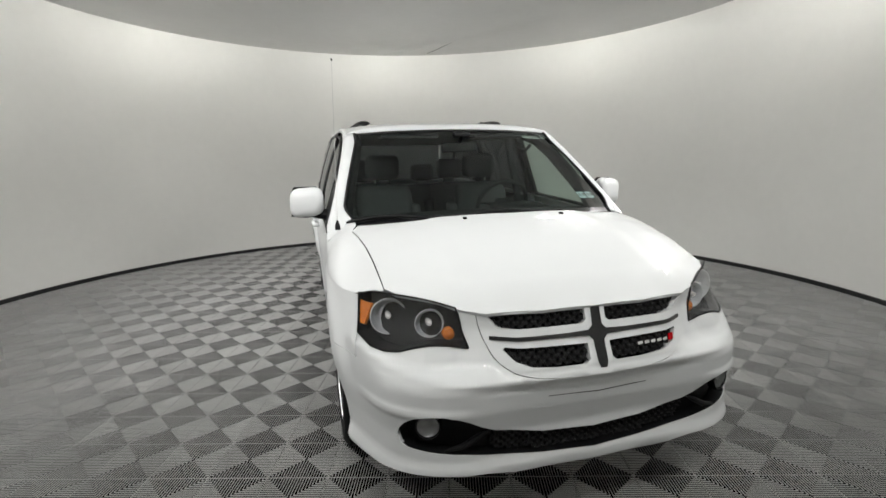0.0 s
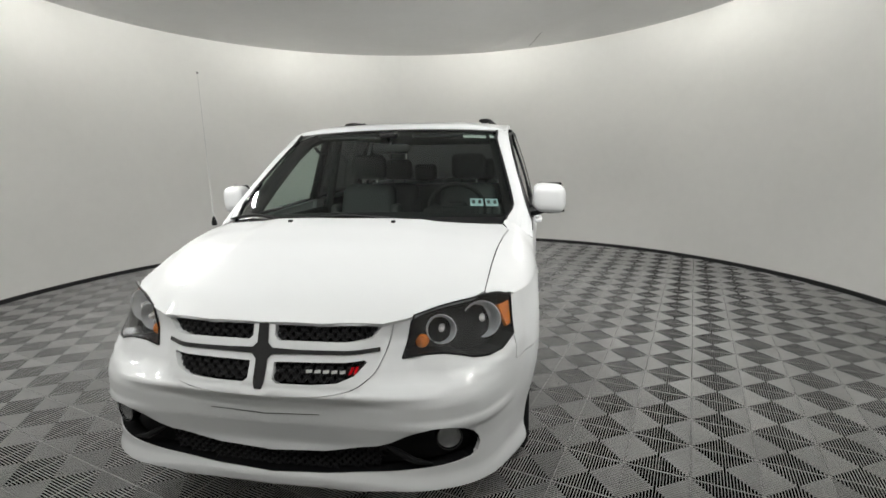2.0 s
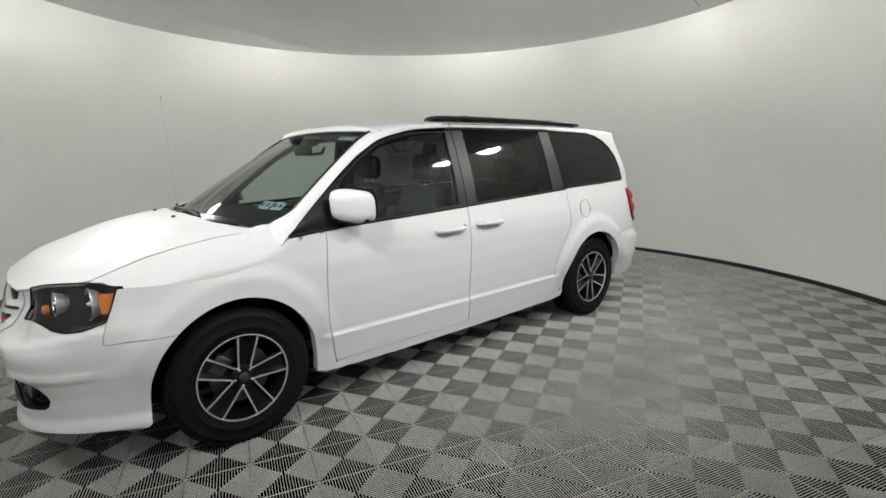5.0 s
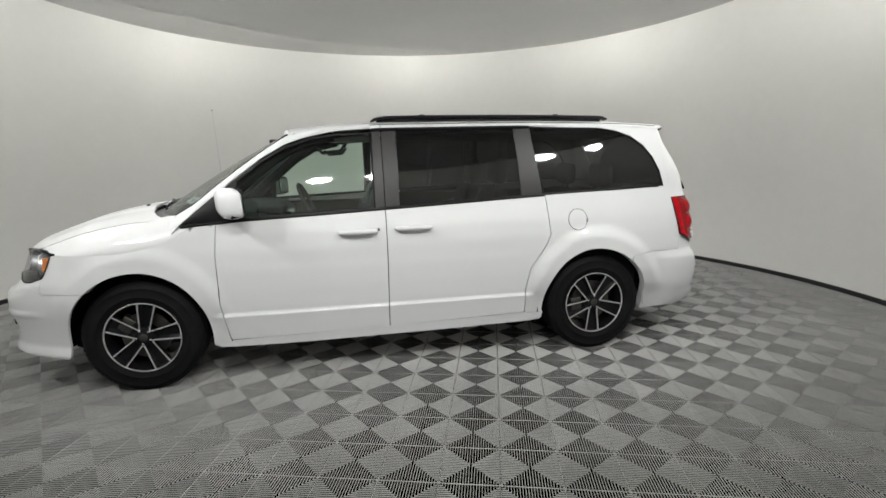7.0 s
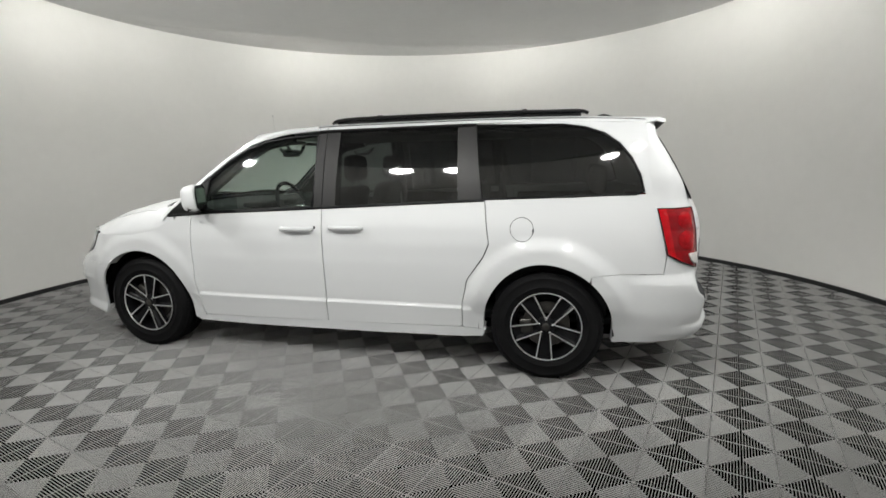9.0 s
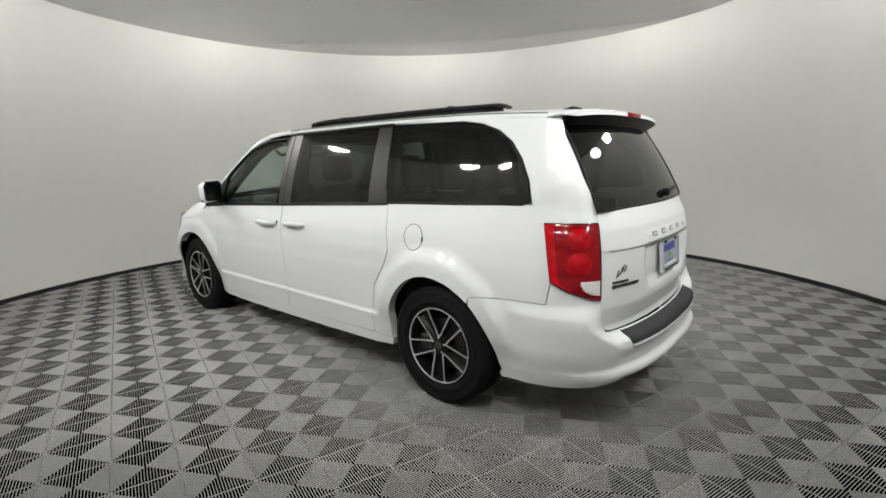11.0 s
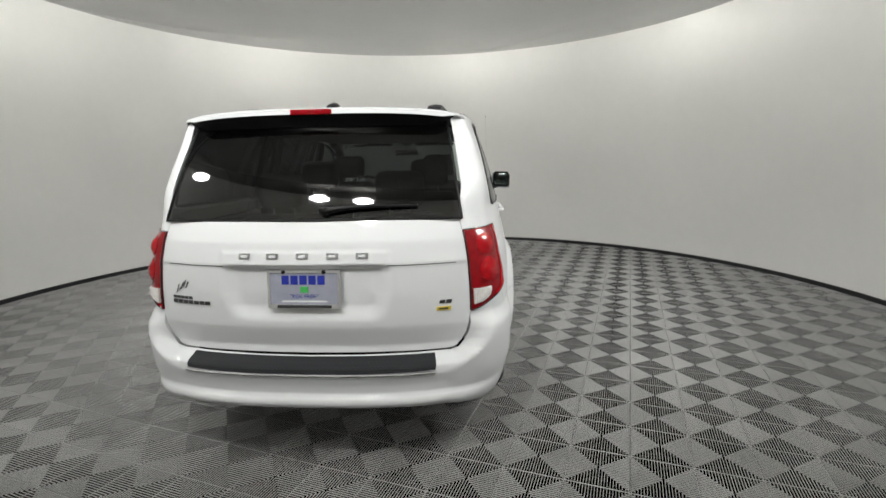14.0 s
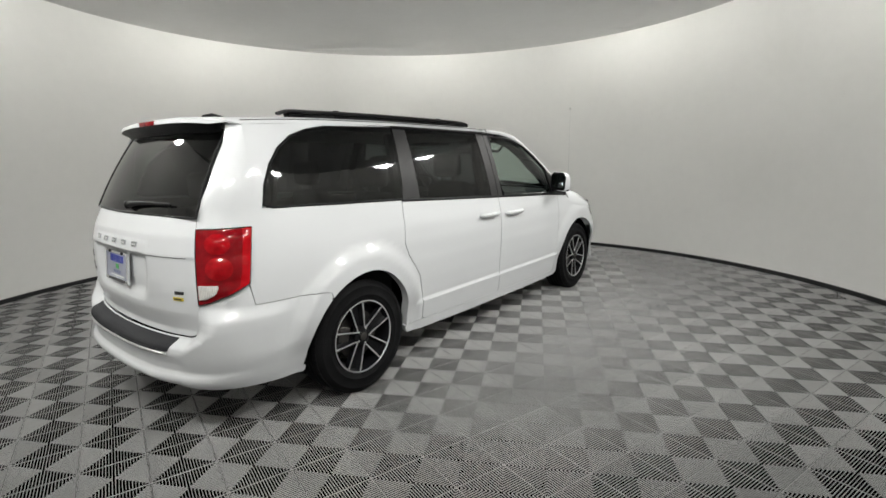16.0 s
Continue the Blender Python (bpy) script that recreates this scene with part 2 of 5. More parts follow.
def lamp_place(k):
    return pose(0, 0, 0, 0, 0, 37.5 + 45 * (k // 2) + 5.5 * (2 * (k % 2) - 1)) @ pose(-LAMP_R, 0, WALL_H + LAMP_Z, 0, LAMP_TILT, 0)


first_lamp = ceiling_lamp()
first_lamp.matrix_basis = lamp_place(0)
lamps = [first_lamp] + [copy_thing(first_lamp, lamp_place(k)) for k in range(1, LAMP_COUNT)]
# spotlights added at the unseen lamps to rake light across floor and car
beam = bpy.data.lights.new("beam", "SPOT")
beam.energy, beam.color, beam.shadow_soft_size = BEAM_POWER, (1.0, 0.99, 0.955), 0.06
beam.spot_size, beam.spot_blend = radians(84), 1.0
for lamp in lamps:
    ray = new("beam", beam)
    ray.parent = lamp
    ray.matrix_basis = pose(0.02, 0, -0.06, 0, -62, 0)


# ---- the minivan: smooth body surfaces from which the panels are cut ----
from mathutils import geometry


def ss(a, b, x):
    t = min(1.0, max(0.0, (x - a) / (b - a)))
    return t * t * (3 - 2 * t)


class Curve:
    """A smoothed curve through (key, value) pairs."""

    def __init__(self, pairs, blur=0.03):
        ks, vs = np.array(pairs, float).T
        self.lo, self.step = ks[0] - 0.4, 0.002
        grid = np.arange(self.lo, ks[-1] + 0.4, self.step)
        first, last = (vs[1] - vs[0]) / (ks[1] - ks[0]), (vs[-1] - vs[-2]) / (ks[-1] - ks[-2])
        val = np.interp(grid, ks, vs)
        val = np.where(grid < ks[0], vs[0] + (grid - ks[0]) * first, val)
        val = np.where(grid > ks[-1], vs[-1] + (grid - ks[-1]) * last, val)
        n = max(1, int(blur / self.step))
        for _ in range(2):
            val = np.convolve(np.pad(val, (n, n), "edge"), np.ones(2 * n + 1) / (2 * n + 1), "valid")
        self.val = val

    def __call__(self, k):
        p = min(max((k - self.lo) / self.step, 0.0), len(self.val) - 1.001)
        i = int(p)
        return float(self.val[i] + (self.val[i + 1] - self.val[i]) * (p - i))


def spline(points, per=40):
    pts = [np.array(p, float) for p in points]
    pts = [2 * pts[0] - pts[1]] + pts + [2 * pts[-1] - pts[-2]]
    out = []
    for i in range(1, len(pts) - 2):
        a, b, c, d = pts[i - 1:i + 3]
        for k in range(per):
            t = k / per
            out.append(0.5 * (2 * b + (c - a) * t + (2 * a - 5 * b + 4 * c - d) * t * t + (3 * b - a - 3 * c + d) * t ** 3))
    out.append(pts[-2])
    return np.array(out)


# plan outline of the body at bumper height, front centre to rear centre
PLAN = spline([(0, -2.53), (0.3, -2.512), (0.53, -2.438), (0.70, -2.318), (0.83, -2.165), (0.907, -2.0), (0.943, -1.83),
               (0.960, -1.5), (0.966, -1.1), (0.968, -0.5), (0.968, 0.2), (0.966, 0.8), (0.962, 1.3), (0.954, 1.7),
               (0.935, 2.0), (0.90, 2.2), (0.845, 2.36), (0.73, 2.49), (0.52, 2.575), (0.26, 2.612), (0, 2.62)])
PLAN_S = np.concatenate([[0], np.cumsum(np.linalg.norm(np.diff(PLAN, axis=0), axis=1))])
LONG = float(PLAN_S[-1])
_t = np.gradient(PLAN, axis=0)
_t /= np.linalg.norm(_t, axis=1)[:, None]
PLAN_N = np.stack([_t[:, 1], -_t[:, 0]], 1)
_k = np.clip(np.minimum(PLAN_S, LONG - PLAN_S) / 0.12, 0, 1)
PLAN_N[:, 0] *= _k * _k * (3 - 2 * _k)
PLAN_N /= np.linalg.norm(PLAN_N, axis=1)[:, None]
SIDE = Curve([(0.20, -0.050), (0.28, -0.030), (0.33, -0.010), (0.45, 0.0), (0.62, 0.004), (0.76, -0.002), (0.88, -0.018),
              (1.0, -0.042), (1.1, -0.066), (1.2, -0.090)], 0.02)
FRONT = Curve([(0.22, -0.060), (0.25, -0.020), (0.272, 0.010), (0.31, 0.012), (0.342, -0.004), (0.44, -0.010), (0.53, 0.018), (0.60, 0.026),
               (0.645, 0.004), (0.67, -0.055), (0.75, -0.095), (0.82, -0.118), (0.90, -0.145), (0.97, -0.19)], 0.007)
REAR = Curve([(0.30, -0.06), (0.335, -0.018), (0.358, 0.0), (0.381, -0.004), (0.398, -0.030), (0.44, -0.027), (0.49, -0.012), (0.53, -0.022), (0.56, -0.10),
              (0.60, -0.108), (0.688, -0.081), (0.70, -0.0785), (0.85, -0.075), (0.98, -0.080), (1.08, -0.105), (1.2, -0.165)], 0.006)
NOSE = Curve([(0.0, -0.098), (0.2, -0.098), (0.35, -0.080), (0.5, -0.030), (0.62, 0.006), (0.70, 0.018), (0.78, 0.012), (0.85, 0.0), (0.93, 0.0), (1.0, 0.0)], 0.04)
TUCK = Curve([(0.20, 0.055), (0.27, 0.064), (0.33, 0.077), (0.45, 0.070), (0.50, 0.058), (0.60, 0.052), (0.70, 0.041), (0.80, 0.029), (0.90, 0.011), (1.0, 0.0), (1.2, 0.0)], 0.02)
ARCHES = ((-1.525, 0.428, 0.418, 0.444), (1.507, 0.400, 0.437, 0.440))  # centre, reach ahead, reach behind, height


def at_s(s):
    return [float(np.interp(s, PLAN_S, c)) for c in (PLAN[:, 0], PLAN[:, 1], PLAN_N[:, 0], PLAN_N[:, 1])]


def s_y(y):
    return float(np.interp(y, PLAN[:, 1], PLAN_S))


def s_front(x):
    k = len(PLAN) // 2
    return float(np.interp(x, PLAN[:k, 0], PLAN_S[:k]))


def s_rear(x):
    k = len(PLAN) // 2
    return float(np.interp(x, PLAN[k:, 0][::-1], PLAN_S[k:][::-1]))


def tuck(y, z):
    """How far the flanks draw in below the door handles, least at the bumpers."""
    w = 1 - 0.6 * ss(1.2, 1.7, y) - 0.4 * ss(1.98, 2.25, y)
    w *= (1 - 0.68 * ss(-1.45, -1.85, y)) * ss(-2.32, -2.12, y)
    return TUCK(z) * w * (1 - ss(-1.9, -2.05, y) * ss(0.66, 0.76, z))


def body(s, z, push=0.0):
    """The body below the windows: along the outline and by height."""
    m = 1.0
    if s < 0:
        s, m = -s, -1.0
    if s > LONG:
        s, m = 2 * LONG - s, -m
    x, y, nx, ny = at_s(s)
    rise = float(np.interp(x, [0.38, 0.50, 0.66, 0.76, 0.86], [0, 0.010, 0.026, 0.048, 0.080])) * ss(0.52, 0.62, z) * ss(0.84, 0.70, z) if ny < 0 else 0.0
    o = nx * nx * SIDE(z) + ny * ny * (FRONT(z - rise) if ny < 0 else REAR(z))
    o -= ss(0.42, 0.72, x) * ss(-1.72, -2.02, y) * ss(0.64, 0.94, z) * 0.036
    o -= 0.004 * ss(0.80, 0.88, x) * ss(-1.80, -2.0, y) * ss(0.60, 0.72, z) * ss(0.92, 0.80, z)
    o -= 0.035 * ss(0.30, 0.46, x) * ss(0.66, 0.54, x) * ss(0.655, 0.70, z) * ss(0.92, 0.80, z) * ss(-1.95, -2.2, y)
    if ny < 0:
        o += NOSE(x) * ss(0.685, 0.60, z) * ss(-1.85, -2.02, y)
        o += 0.008 * ss(0.500, 0.530, z) * ss(0.558, 0.534, z) * ss(0.42, 0.58, x) * ss(-2.06, -2.24, y)
    for yc, a0, a1, b in ARCHES:
        r = math.hypot((y - yc) / (a0 if y < yc else a1), (z - 0.345) / b)
        o += (0.033 if yc > 0 else 0.020) * ss(1.40, 1.16, r) * nx * nx * ss(0.38, 0.62, z)
    o -= 0.030 * ss(0.50, 0.30, z) * ss(1.75, 1.9, y) * nx * nx
    o += 0.040 * ss(0.34, 0.26, z) * ss(-1.8, -2.0, y) * nx * nx
    o += 0.017 * ss(0.496, 0.470, z) * ss(-1.12, -1.0, y) * ss(1.06, 0.98, y)
    o += push
    draw = tuck(y, z)
    grow = draw / 3.4 * ss(-2.1, -1.8, y) * ss(2.1, 1.8, y)
    return Vector((m * (x + nx * o - draw), (y + ny * o) * (1 + grow), z - (1.44 - z) * grow))


BELT = Curve([(-1.35, 1.045), (-0.9, 1.078), (0.0, 1.118), (1.15, 1.172), (2.1, 1.205)], 0.05)
RAIL_Z = Curve([(-1.32, 1.055), (-1.25, 1.10), (-0.909, 1.365), (-0.602, 1.558), (-0.305, 1.625), (0, 1.645), (1.0, 1.655),
                (1.6, 1.650), (2.0, 1.635), (2.25, 1.615)], 0.05)
RAIL_X = Curve([(-1.32, 0.905), (-1.25, 0.89), (-0.909, 0.80), (-0.602, 0.745), (-0.3, 0.728), (0, 0.728), (1.0, 0.728),
                (1.6, 0.724), (2.0, 0.712), (2.25, 0.685)], 0.05)
CROWN = Curve([(-0.8, 1.640), (-0.64, 1.662), (-0.35, 1.694), (0, 1.712), (0.6, 1.718), (1.2, 1.718), (1.8, 1.708), (2.2, 1.682), (2.4, 1.66)], 0.08)


def upper(y, z, push=0.0):
    """The leaning side of the cabin, from the belt to the roof's edge."""
    zb, zc = BELT(y), RAIL_Z(y)
    xb = body(s_y(y), zb).x
    w = (z - zb) / max(0.05, zc - zb)
    if w < 0:
        return Vector((body(s_y(y), z).x + push, y, z))
    wc = min(1.0, max(0.0, w))
    x = xb + (RAIL_X(y) - xb) * w + 0.014 * 4 * wc * (1 - wc)
    return Vector((x + push, y, z + push * 0.3))


def roof(y, t):
    """The roof: y along, t the angle across (0 to pi)."""
    c, s = math.cos(t), math.sin(t)
    x = math.copysign(abs(c) ** 0.72, c) * RAIL_X(y)
    z = RAIL_Z(y) + (CROWN(y) - RAIL_Z(y)) * s ** 0.75
    yy = y - 0.055 * s * s * ss(-0.05, -0.57, y) + 0.10 * s * s * ss(1.9, 2.2, y)
    return Vector((x, yy, z))


def screen(a, b):
    """The windscreen: a across (-1 to 1), b up (0 to 1)."""
    k = 1 - a * a
    x = (0.868 - 0.188 * b) * a
    y = -1.255 + 0.665 * b - (0.30 - 0.205 * b) * k
    z = 1.085 + 0.520 * b + (0.035 - 0.012 * b) * k + 0.018 * 4 * b * (1 - b)
    return Vector((x, y, z))


def back(a, b):
    """The tailgate's window."""
    k = 1 - a * a
    return Vector(((0.70 - 0.075 * b) * a, 2.385 - 0.235 * b + (0.085 - 0.005 * b) * k + 0.015 * 4 * b * (1 - b),
                   1.172 + 0.435 * b + 0.005 * k))


HOOD_MID = Curve([(-2.50, 0.845), (-2.42, 0.885), (-2.37, 0.925), (-2.30, 0.965), (-2.15, 1.022), (-1.95, 1.090), (-1.75, 1.132),
                  (-1.58, 1.155), (-1.40, 1.172), (-1.2, 1.215)], 0.03)


HOOD_EDGE = []


def bonnet(x, y):
    front = ss(-1.6, -2.2, y)
    drop = (0.075 - 0.040 * front) * (abs(x) / 0.8) ** 2.3 + 0.010 * ss(0.34, 0.46, abs(x)) * ss(-2.3, -2.1, y)
    drop += 0.022 * ss(0.58, 0.80, abs(x)) * ss(-1.5, -1.9, y)
    z = HOOD_MID(y - 0.26 * x * x * front) - drop
    if HOOD_EDGE:
        ye, miss = HOOD_EDGE[0](min(abs(x), 0.74)), sum(q(min(abs(x), 0.74)) for q in HOOD_EDGE[1:])
        z += miss * ss(0.14, 0.0, y - ye)
    return Vector((x, y, z))


def bonnet_base(x, y):
    return bonnet(x, y).z


def inside(pts, poly):
    pts, poly = np.asarray(pts), np.asarray(poly)
    x, y = pts[:, 0], pts[:, 1]
    hit = np.zeros(len(pts), bool)
    for (x0, y0), (x1, y1) in zip(poly, np.roll(poly, -1, 0)):
        if y0 != y1:
            hit ^= ((y0 > y) != (y1 > y)) & (x < (x1 - x0) * (y - y0) / (y1 - y0) + x0)
    return hit


def dense(poly, res):
    out = []
    for (x0, y0), (x1, y1) in zip(poly, poly[1:] + poly[:1]):
        n = max(1, int(math.ceil(math.hypot((x1 - x0) / res[0], (y1 - y0) / res[1]))))
        out += [(x0 + (x1 - x0) * k / n, y0 + (y1 - y0) * k / n) for k in range(n)]
    return out


def rounded(points, closed=True, per=6):
    """A closed smooth outline through the points."""
    n, out = len(points), []
    p = [np.array(q, float) for q in points]
    for i in range(n):
        a, b, c, d = p[i - 1], p[i], p[(i + 1) % n], p[(i + 2) % n]
        for k in range(per):
            t = k / per
            out.append(tuple(0.5 * (2 * b + (c - a) * t + (2 * a - 5 * b + 4 * c - d) * t * t + (3 * b - a - 3 * c + d) * t ** 3)))
    return out


def panel(name, fn, poly, material, parent, label="", res=(0.03, 0.03), thick=0.014, holes=(), mirror=False, out=None):
    """Cuts an outline from a surface: a curved sheet with folded edges."""
    loops = [dense(list(poly), res)] + [dense(list(h), res) for h in holes]
    pts = [p for lp in loops for p in lp]
    edges, k = [], 0
    for lp in loops:
        edges += [(k + i, k + (i + 1) % len(lp)) for i in range(len(lp))]
        k += len(lp)
    rim_n = len(pts)
    arr = np.array(loops[0])
    lo, hi = arr.min(0), arr.max(0)
    gx, gy = np.meshgrid(np.arange(lo[0] + res[0] / 2, hi[0], res[0]), np.arange(lo[1] + res[1] / 2, hi[1], res[1]))
    grid = np.stack([gx.ravel(), gy.ravel()], 1)
    if len(grid):
        keep = inside(grid, loops[0])
        for h in loops[1:]:
            keep &= ~inside(grid, h)
        grid = grid[keep]
        if len(grid):
            rim = np.array(pts) / np.array(res)
            far = np.min(((grid[:, None] / np.array(res) - rim[None]) ** 2).sum(2), 1) > 0.2
            pts += [tuple(p) for p in grid[far]]
    vs, _, fs, orig, _, _ = geometry.delaunay_2d_cdt([Vector(p) for p in pts], edges, [], 0, 1e-7)
    mid = np.array([np.mean([vs[i] for i in f], 0) for f in fs])
    keep = inside(mid, loops[0])
    for h in loops[1:]:
        keep &= ~inside(mid, h)
    fs = [list(f) for f, k in zip(fs, keep) if k]
    index = {o: i for i, group in enumerate(orig) for o in group}
    e = (res[0] * 0.2, res[1] * 0.2)
    pos, nor = [], []
    for u, v in vs:
        p = fn(u, v)
        n = (fn(u + e[0], v) - fn(u - e[0], v)).cross(fn(u, v + e[1]) - fn(u, v - e[1]))
        pos.append(p)
        nor.append(n.normalized() if n.length > 1e-12 else Vector((0, 0, 1)))
    hub = Vector((0, sum(p.y for p in pos) / len(pos) * 0.55, 0.75))
    if out is None:
        sign = 1 if sum(n.dot(p - hub) for n, p in zip(nor, pos)) > 0 else -1
    else:
        sign = 1 if sum(n.dot(Vector(out)) for n in nor) > 0 else -1
    nor = [n * sign for n in nor]
    for f in fs:
        a, b, c = (pos[i] for i in f[:3])
        if (b - a).cross(c - a).dot(nor[f[0]]) < 0:
            f.reverse()
    if thick:
        third = {}
        for f in fs:
            for q in range(3):
                third[frozenset((f[q], f[(q + 1) % 3]))] = f[(q + 2) % 3]
        for i, j in edges:
            i, j = index[i], index[j]
            k = len(pos)
            pos += [pos[i], pos[j], pos[j] - nor[j] * thick, pos[i] - nor[i] * thick]
            side = (pos[j] - pos[i]).cross(nor[i]).normalized() if (pos[j] - pos[i]).length > 1e-9 else nor[i].copy()
            inner = third.get(frozenset((i, j)))
            turned = inner is not None and side.dot(pos[inner] - pos[i]) > 0
            if turned:
                side = -side
            nor += [side] * 4
            quad = [k, k + 1, k + 2, k + 3]
            if (pos[k + 1] - pos[k]).cross(pos[k + 2] - pos[k]).dot(side) < 0:
                quad.reverse()
            fs.append(quad)
    if mirror:
        pos = [Vector((-p.x, p.y, p.z)) for p in pos]
        nor = [Vector((-n.x, n.y, n.z)) for n in nor]
        fs = [f[::-1] for f in fs]
    return obj(name, pos, fs, material, parent, label, normals=nor)


van = tagged(new("minivan"), "white minivan with black trim and dark tinted rear windows", "minivan")
van.matrix_basis = pose(0.1551, -0.298, 0, 0, 0, -0.212)
SIDES = (False, True)


def sy(points):
    return [(s_y(y), z) for y, z in points]


def arch(k, a0, a1, n=22):
    yc, ahead, behind, b = ARCHES[k]
    turns = [radians(a0 + (a1 - a0) * i / n) for i in range(n + 1)]
    return [(yc + (behind if math.cos(t) > 0 else ahead) * math.cos(t), 0.345 + b * math.sin(t)) for t in turns]


def tr(name, path, radius, material, parent, label="", sides=8, flat=1.0, mirror=False):
    v, f = tube(path, radius, sides, flat)
    if mirror:
        v, f = [Vector((-p.x, p.y, p.z)) for p in v], [q[::-1] for q in f]
    return obj(name, v, f, material, parent, label, smooth=True)


def block(name, lo, hi, r, material, parent, label="", mirror=False):
    if mirror:
        lo, hi = (-hi[0], lo[1], lo[2]), (-lo[0], hi[1], hi[2])
    return Soup().add(*bevel_box(lo, hi, r)).make(name, material, parent, label)


G = 0.0025  # half a panel gap


def front_at(x, z):
    """Where along the outline the front reaches out to x at height z."""
    lo, hi = 0.0, s_y(-1.8)
    for _ in range(30):
        mid = (lo + hi) / 2
        lo, hi = (mid, hi) if body(mid, z).x < x else (lo, mid)
    return (lo + hi) / 2, z


LAMP_LOW = [front_at(x, z) for x, z in ((0.458, 0.752), (0.53, 0.762), (0.60, 0.765), (0.65, 0.753), (0.70, 0.736), (0.75, 0.729))] + [front_at(0.798, 0.735), (1.040, 0.765)]
LAMP_BACK = [(1.056, 0.81), (1.075, 0.865), (1.086, 0.899)]
LAMP_TOP = [(1.089, 0.910)] + [front_at(x, float(np.interp(x, [0.495, 0.56, 0.64, 0.725, 0.78, 0.822], [0.899, 0.915, 0.925, 0.930, 0.927, 0.905])))
            for x in (0.80, 0.78, 0.76, 0.74, 0.725, 0.69, 0.65, 0.61, 0.57, 0.53, 0.495)]
rim_points = [(0.0, -2.405, 0.889), (0.2, -2.398, 0.888), (0.40, -2.365, 0.886), (0.485, -2.314, 0.899)]
rim_points += [(p.x, p.y, p.z + 0.003) for p in (body(s, z) for s, z in LAMP_TOP[::-1]) if 0.50 < p.x < 0.74]
rims = [Curve([(p[0], p[1]) for p in rim_points], 0.02), Curve([(p[0], p[2] - 0.004 - bonnet_base(p[0], p[1])) for p in rim_points], 0.03)]
HOOD_EDGE += rims
for _ in range(4):
    HOOD_EDGE.append(Curve([(p[0], p[2] - 0.004 - bonnet_base(p[0], p[1])) for p in rim_points], 0.02))
GRILLE = [(0.478, 0.886), (0.470, 0.84), (0.450, 0.79), (0.405, 0.722), (0.36, 0.692), (0.30, 0.668), (0.18, 0.652), (0.0, 0.645)]
GRILLE = [tuple(map(float, p)) for p in spline(GRILLE, 4)]
INTAKE_TOP = [(0.0, 0.402), (0.2, 0.412), (0.31, 0.434), (0.40, 0.452), (0.45, 0.476), (0.49, 0.502), (0.53, 0.524), (0.57, 0.536), (0.62, 0.534), (0.66, 0.520), (0.695, 0.492), (0.714, 0.462), (0.722, 0.432)]
INTAKE_LOW = [(0.712, 0.402), (0.69, 0.388), (0.645, 0.382), (0.52, 0.370), (0.35, 0.345), (0.2, 0.330), (0.0, 0.322)]


def both(points):
    """A symmetric outline across the front from its half, by x."""
    half = [(s_front(x), z) for x, z in points]
    return half + [(-s, z) for s, z in half[::-1] if s > 1e-6]


# front bumper
front_half = [(0, 0.270), (s_front(0.33), 0.276), (s_front(0.43), 0.292), (s_front(0.6), 0.296), (s_y(-2.28), 0.288), (s_y(-2.15), 0.270), (s_y(-1.97), 0.254), (s_y(-1.955), 0.270)]
front_half += sy(arch(0, 176, 132.5, 10)) + sy([(-1.95, 0.672), (-2.09, 0.665), (-2.10, 0.675)]) 
front_half += [(s, z - 0.002) for s, z in LAMP_LOW[::-1]] + [front_at(0.472, 0.81), front_at(0.487, 0.893)] + [(s_front(x + 0.003), z - 0.003) for x, z in GRILLE[:-1]] + [(0.0, GRILLE[-1][1] - 0.003)]
bumper_poly = front_half + [(-s, z) for s, z in front_half[::-1] if s > 1e-6]
intake = [(s_front(x), z) for x, z in INTAKE_TOP + INTAKE_LOW]
intake = intake + [(-s, z) for s, z in intake[::-1] if s > 1e-6]
bumper = panel("front_bumper", body, bumper_poly, PAINT, van, "white painted front bumper", holes=[intake], thick=0.016, res=(0.022, 0.018))
panel("air_intake", lambda s, z: body(s, z, -0.060), intake, BLACK, bumper, "black lower air intake", thick=0)
duct = dense(intake, (0.02, 0.02))
duct_v, duct_n = [body(s, z, d) for d in (-0.062, -0.004) for s, z in duct], len(duct)
obj("intake_wall", duct_v, [[i, (i + 1) % duct_n, duct_n + (i + 1) % duct_n, duct_n + i] for i in range(duct_n)], BLACK, bumper, "black intake duct wall")


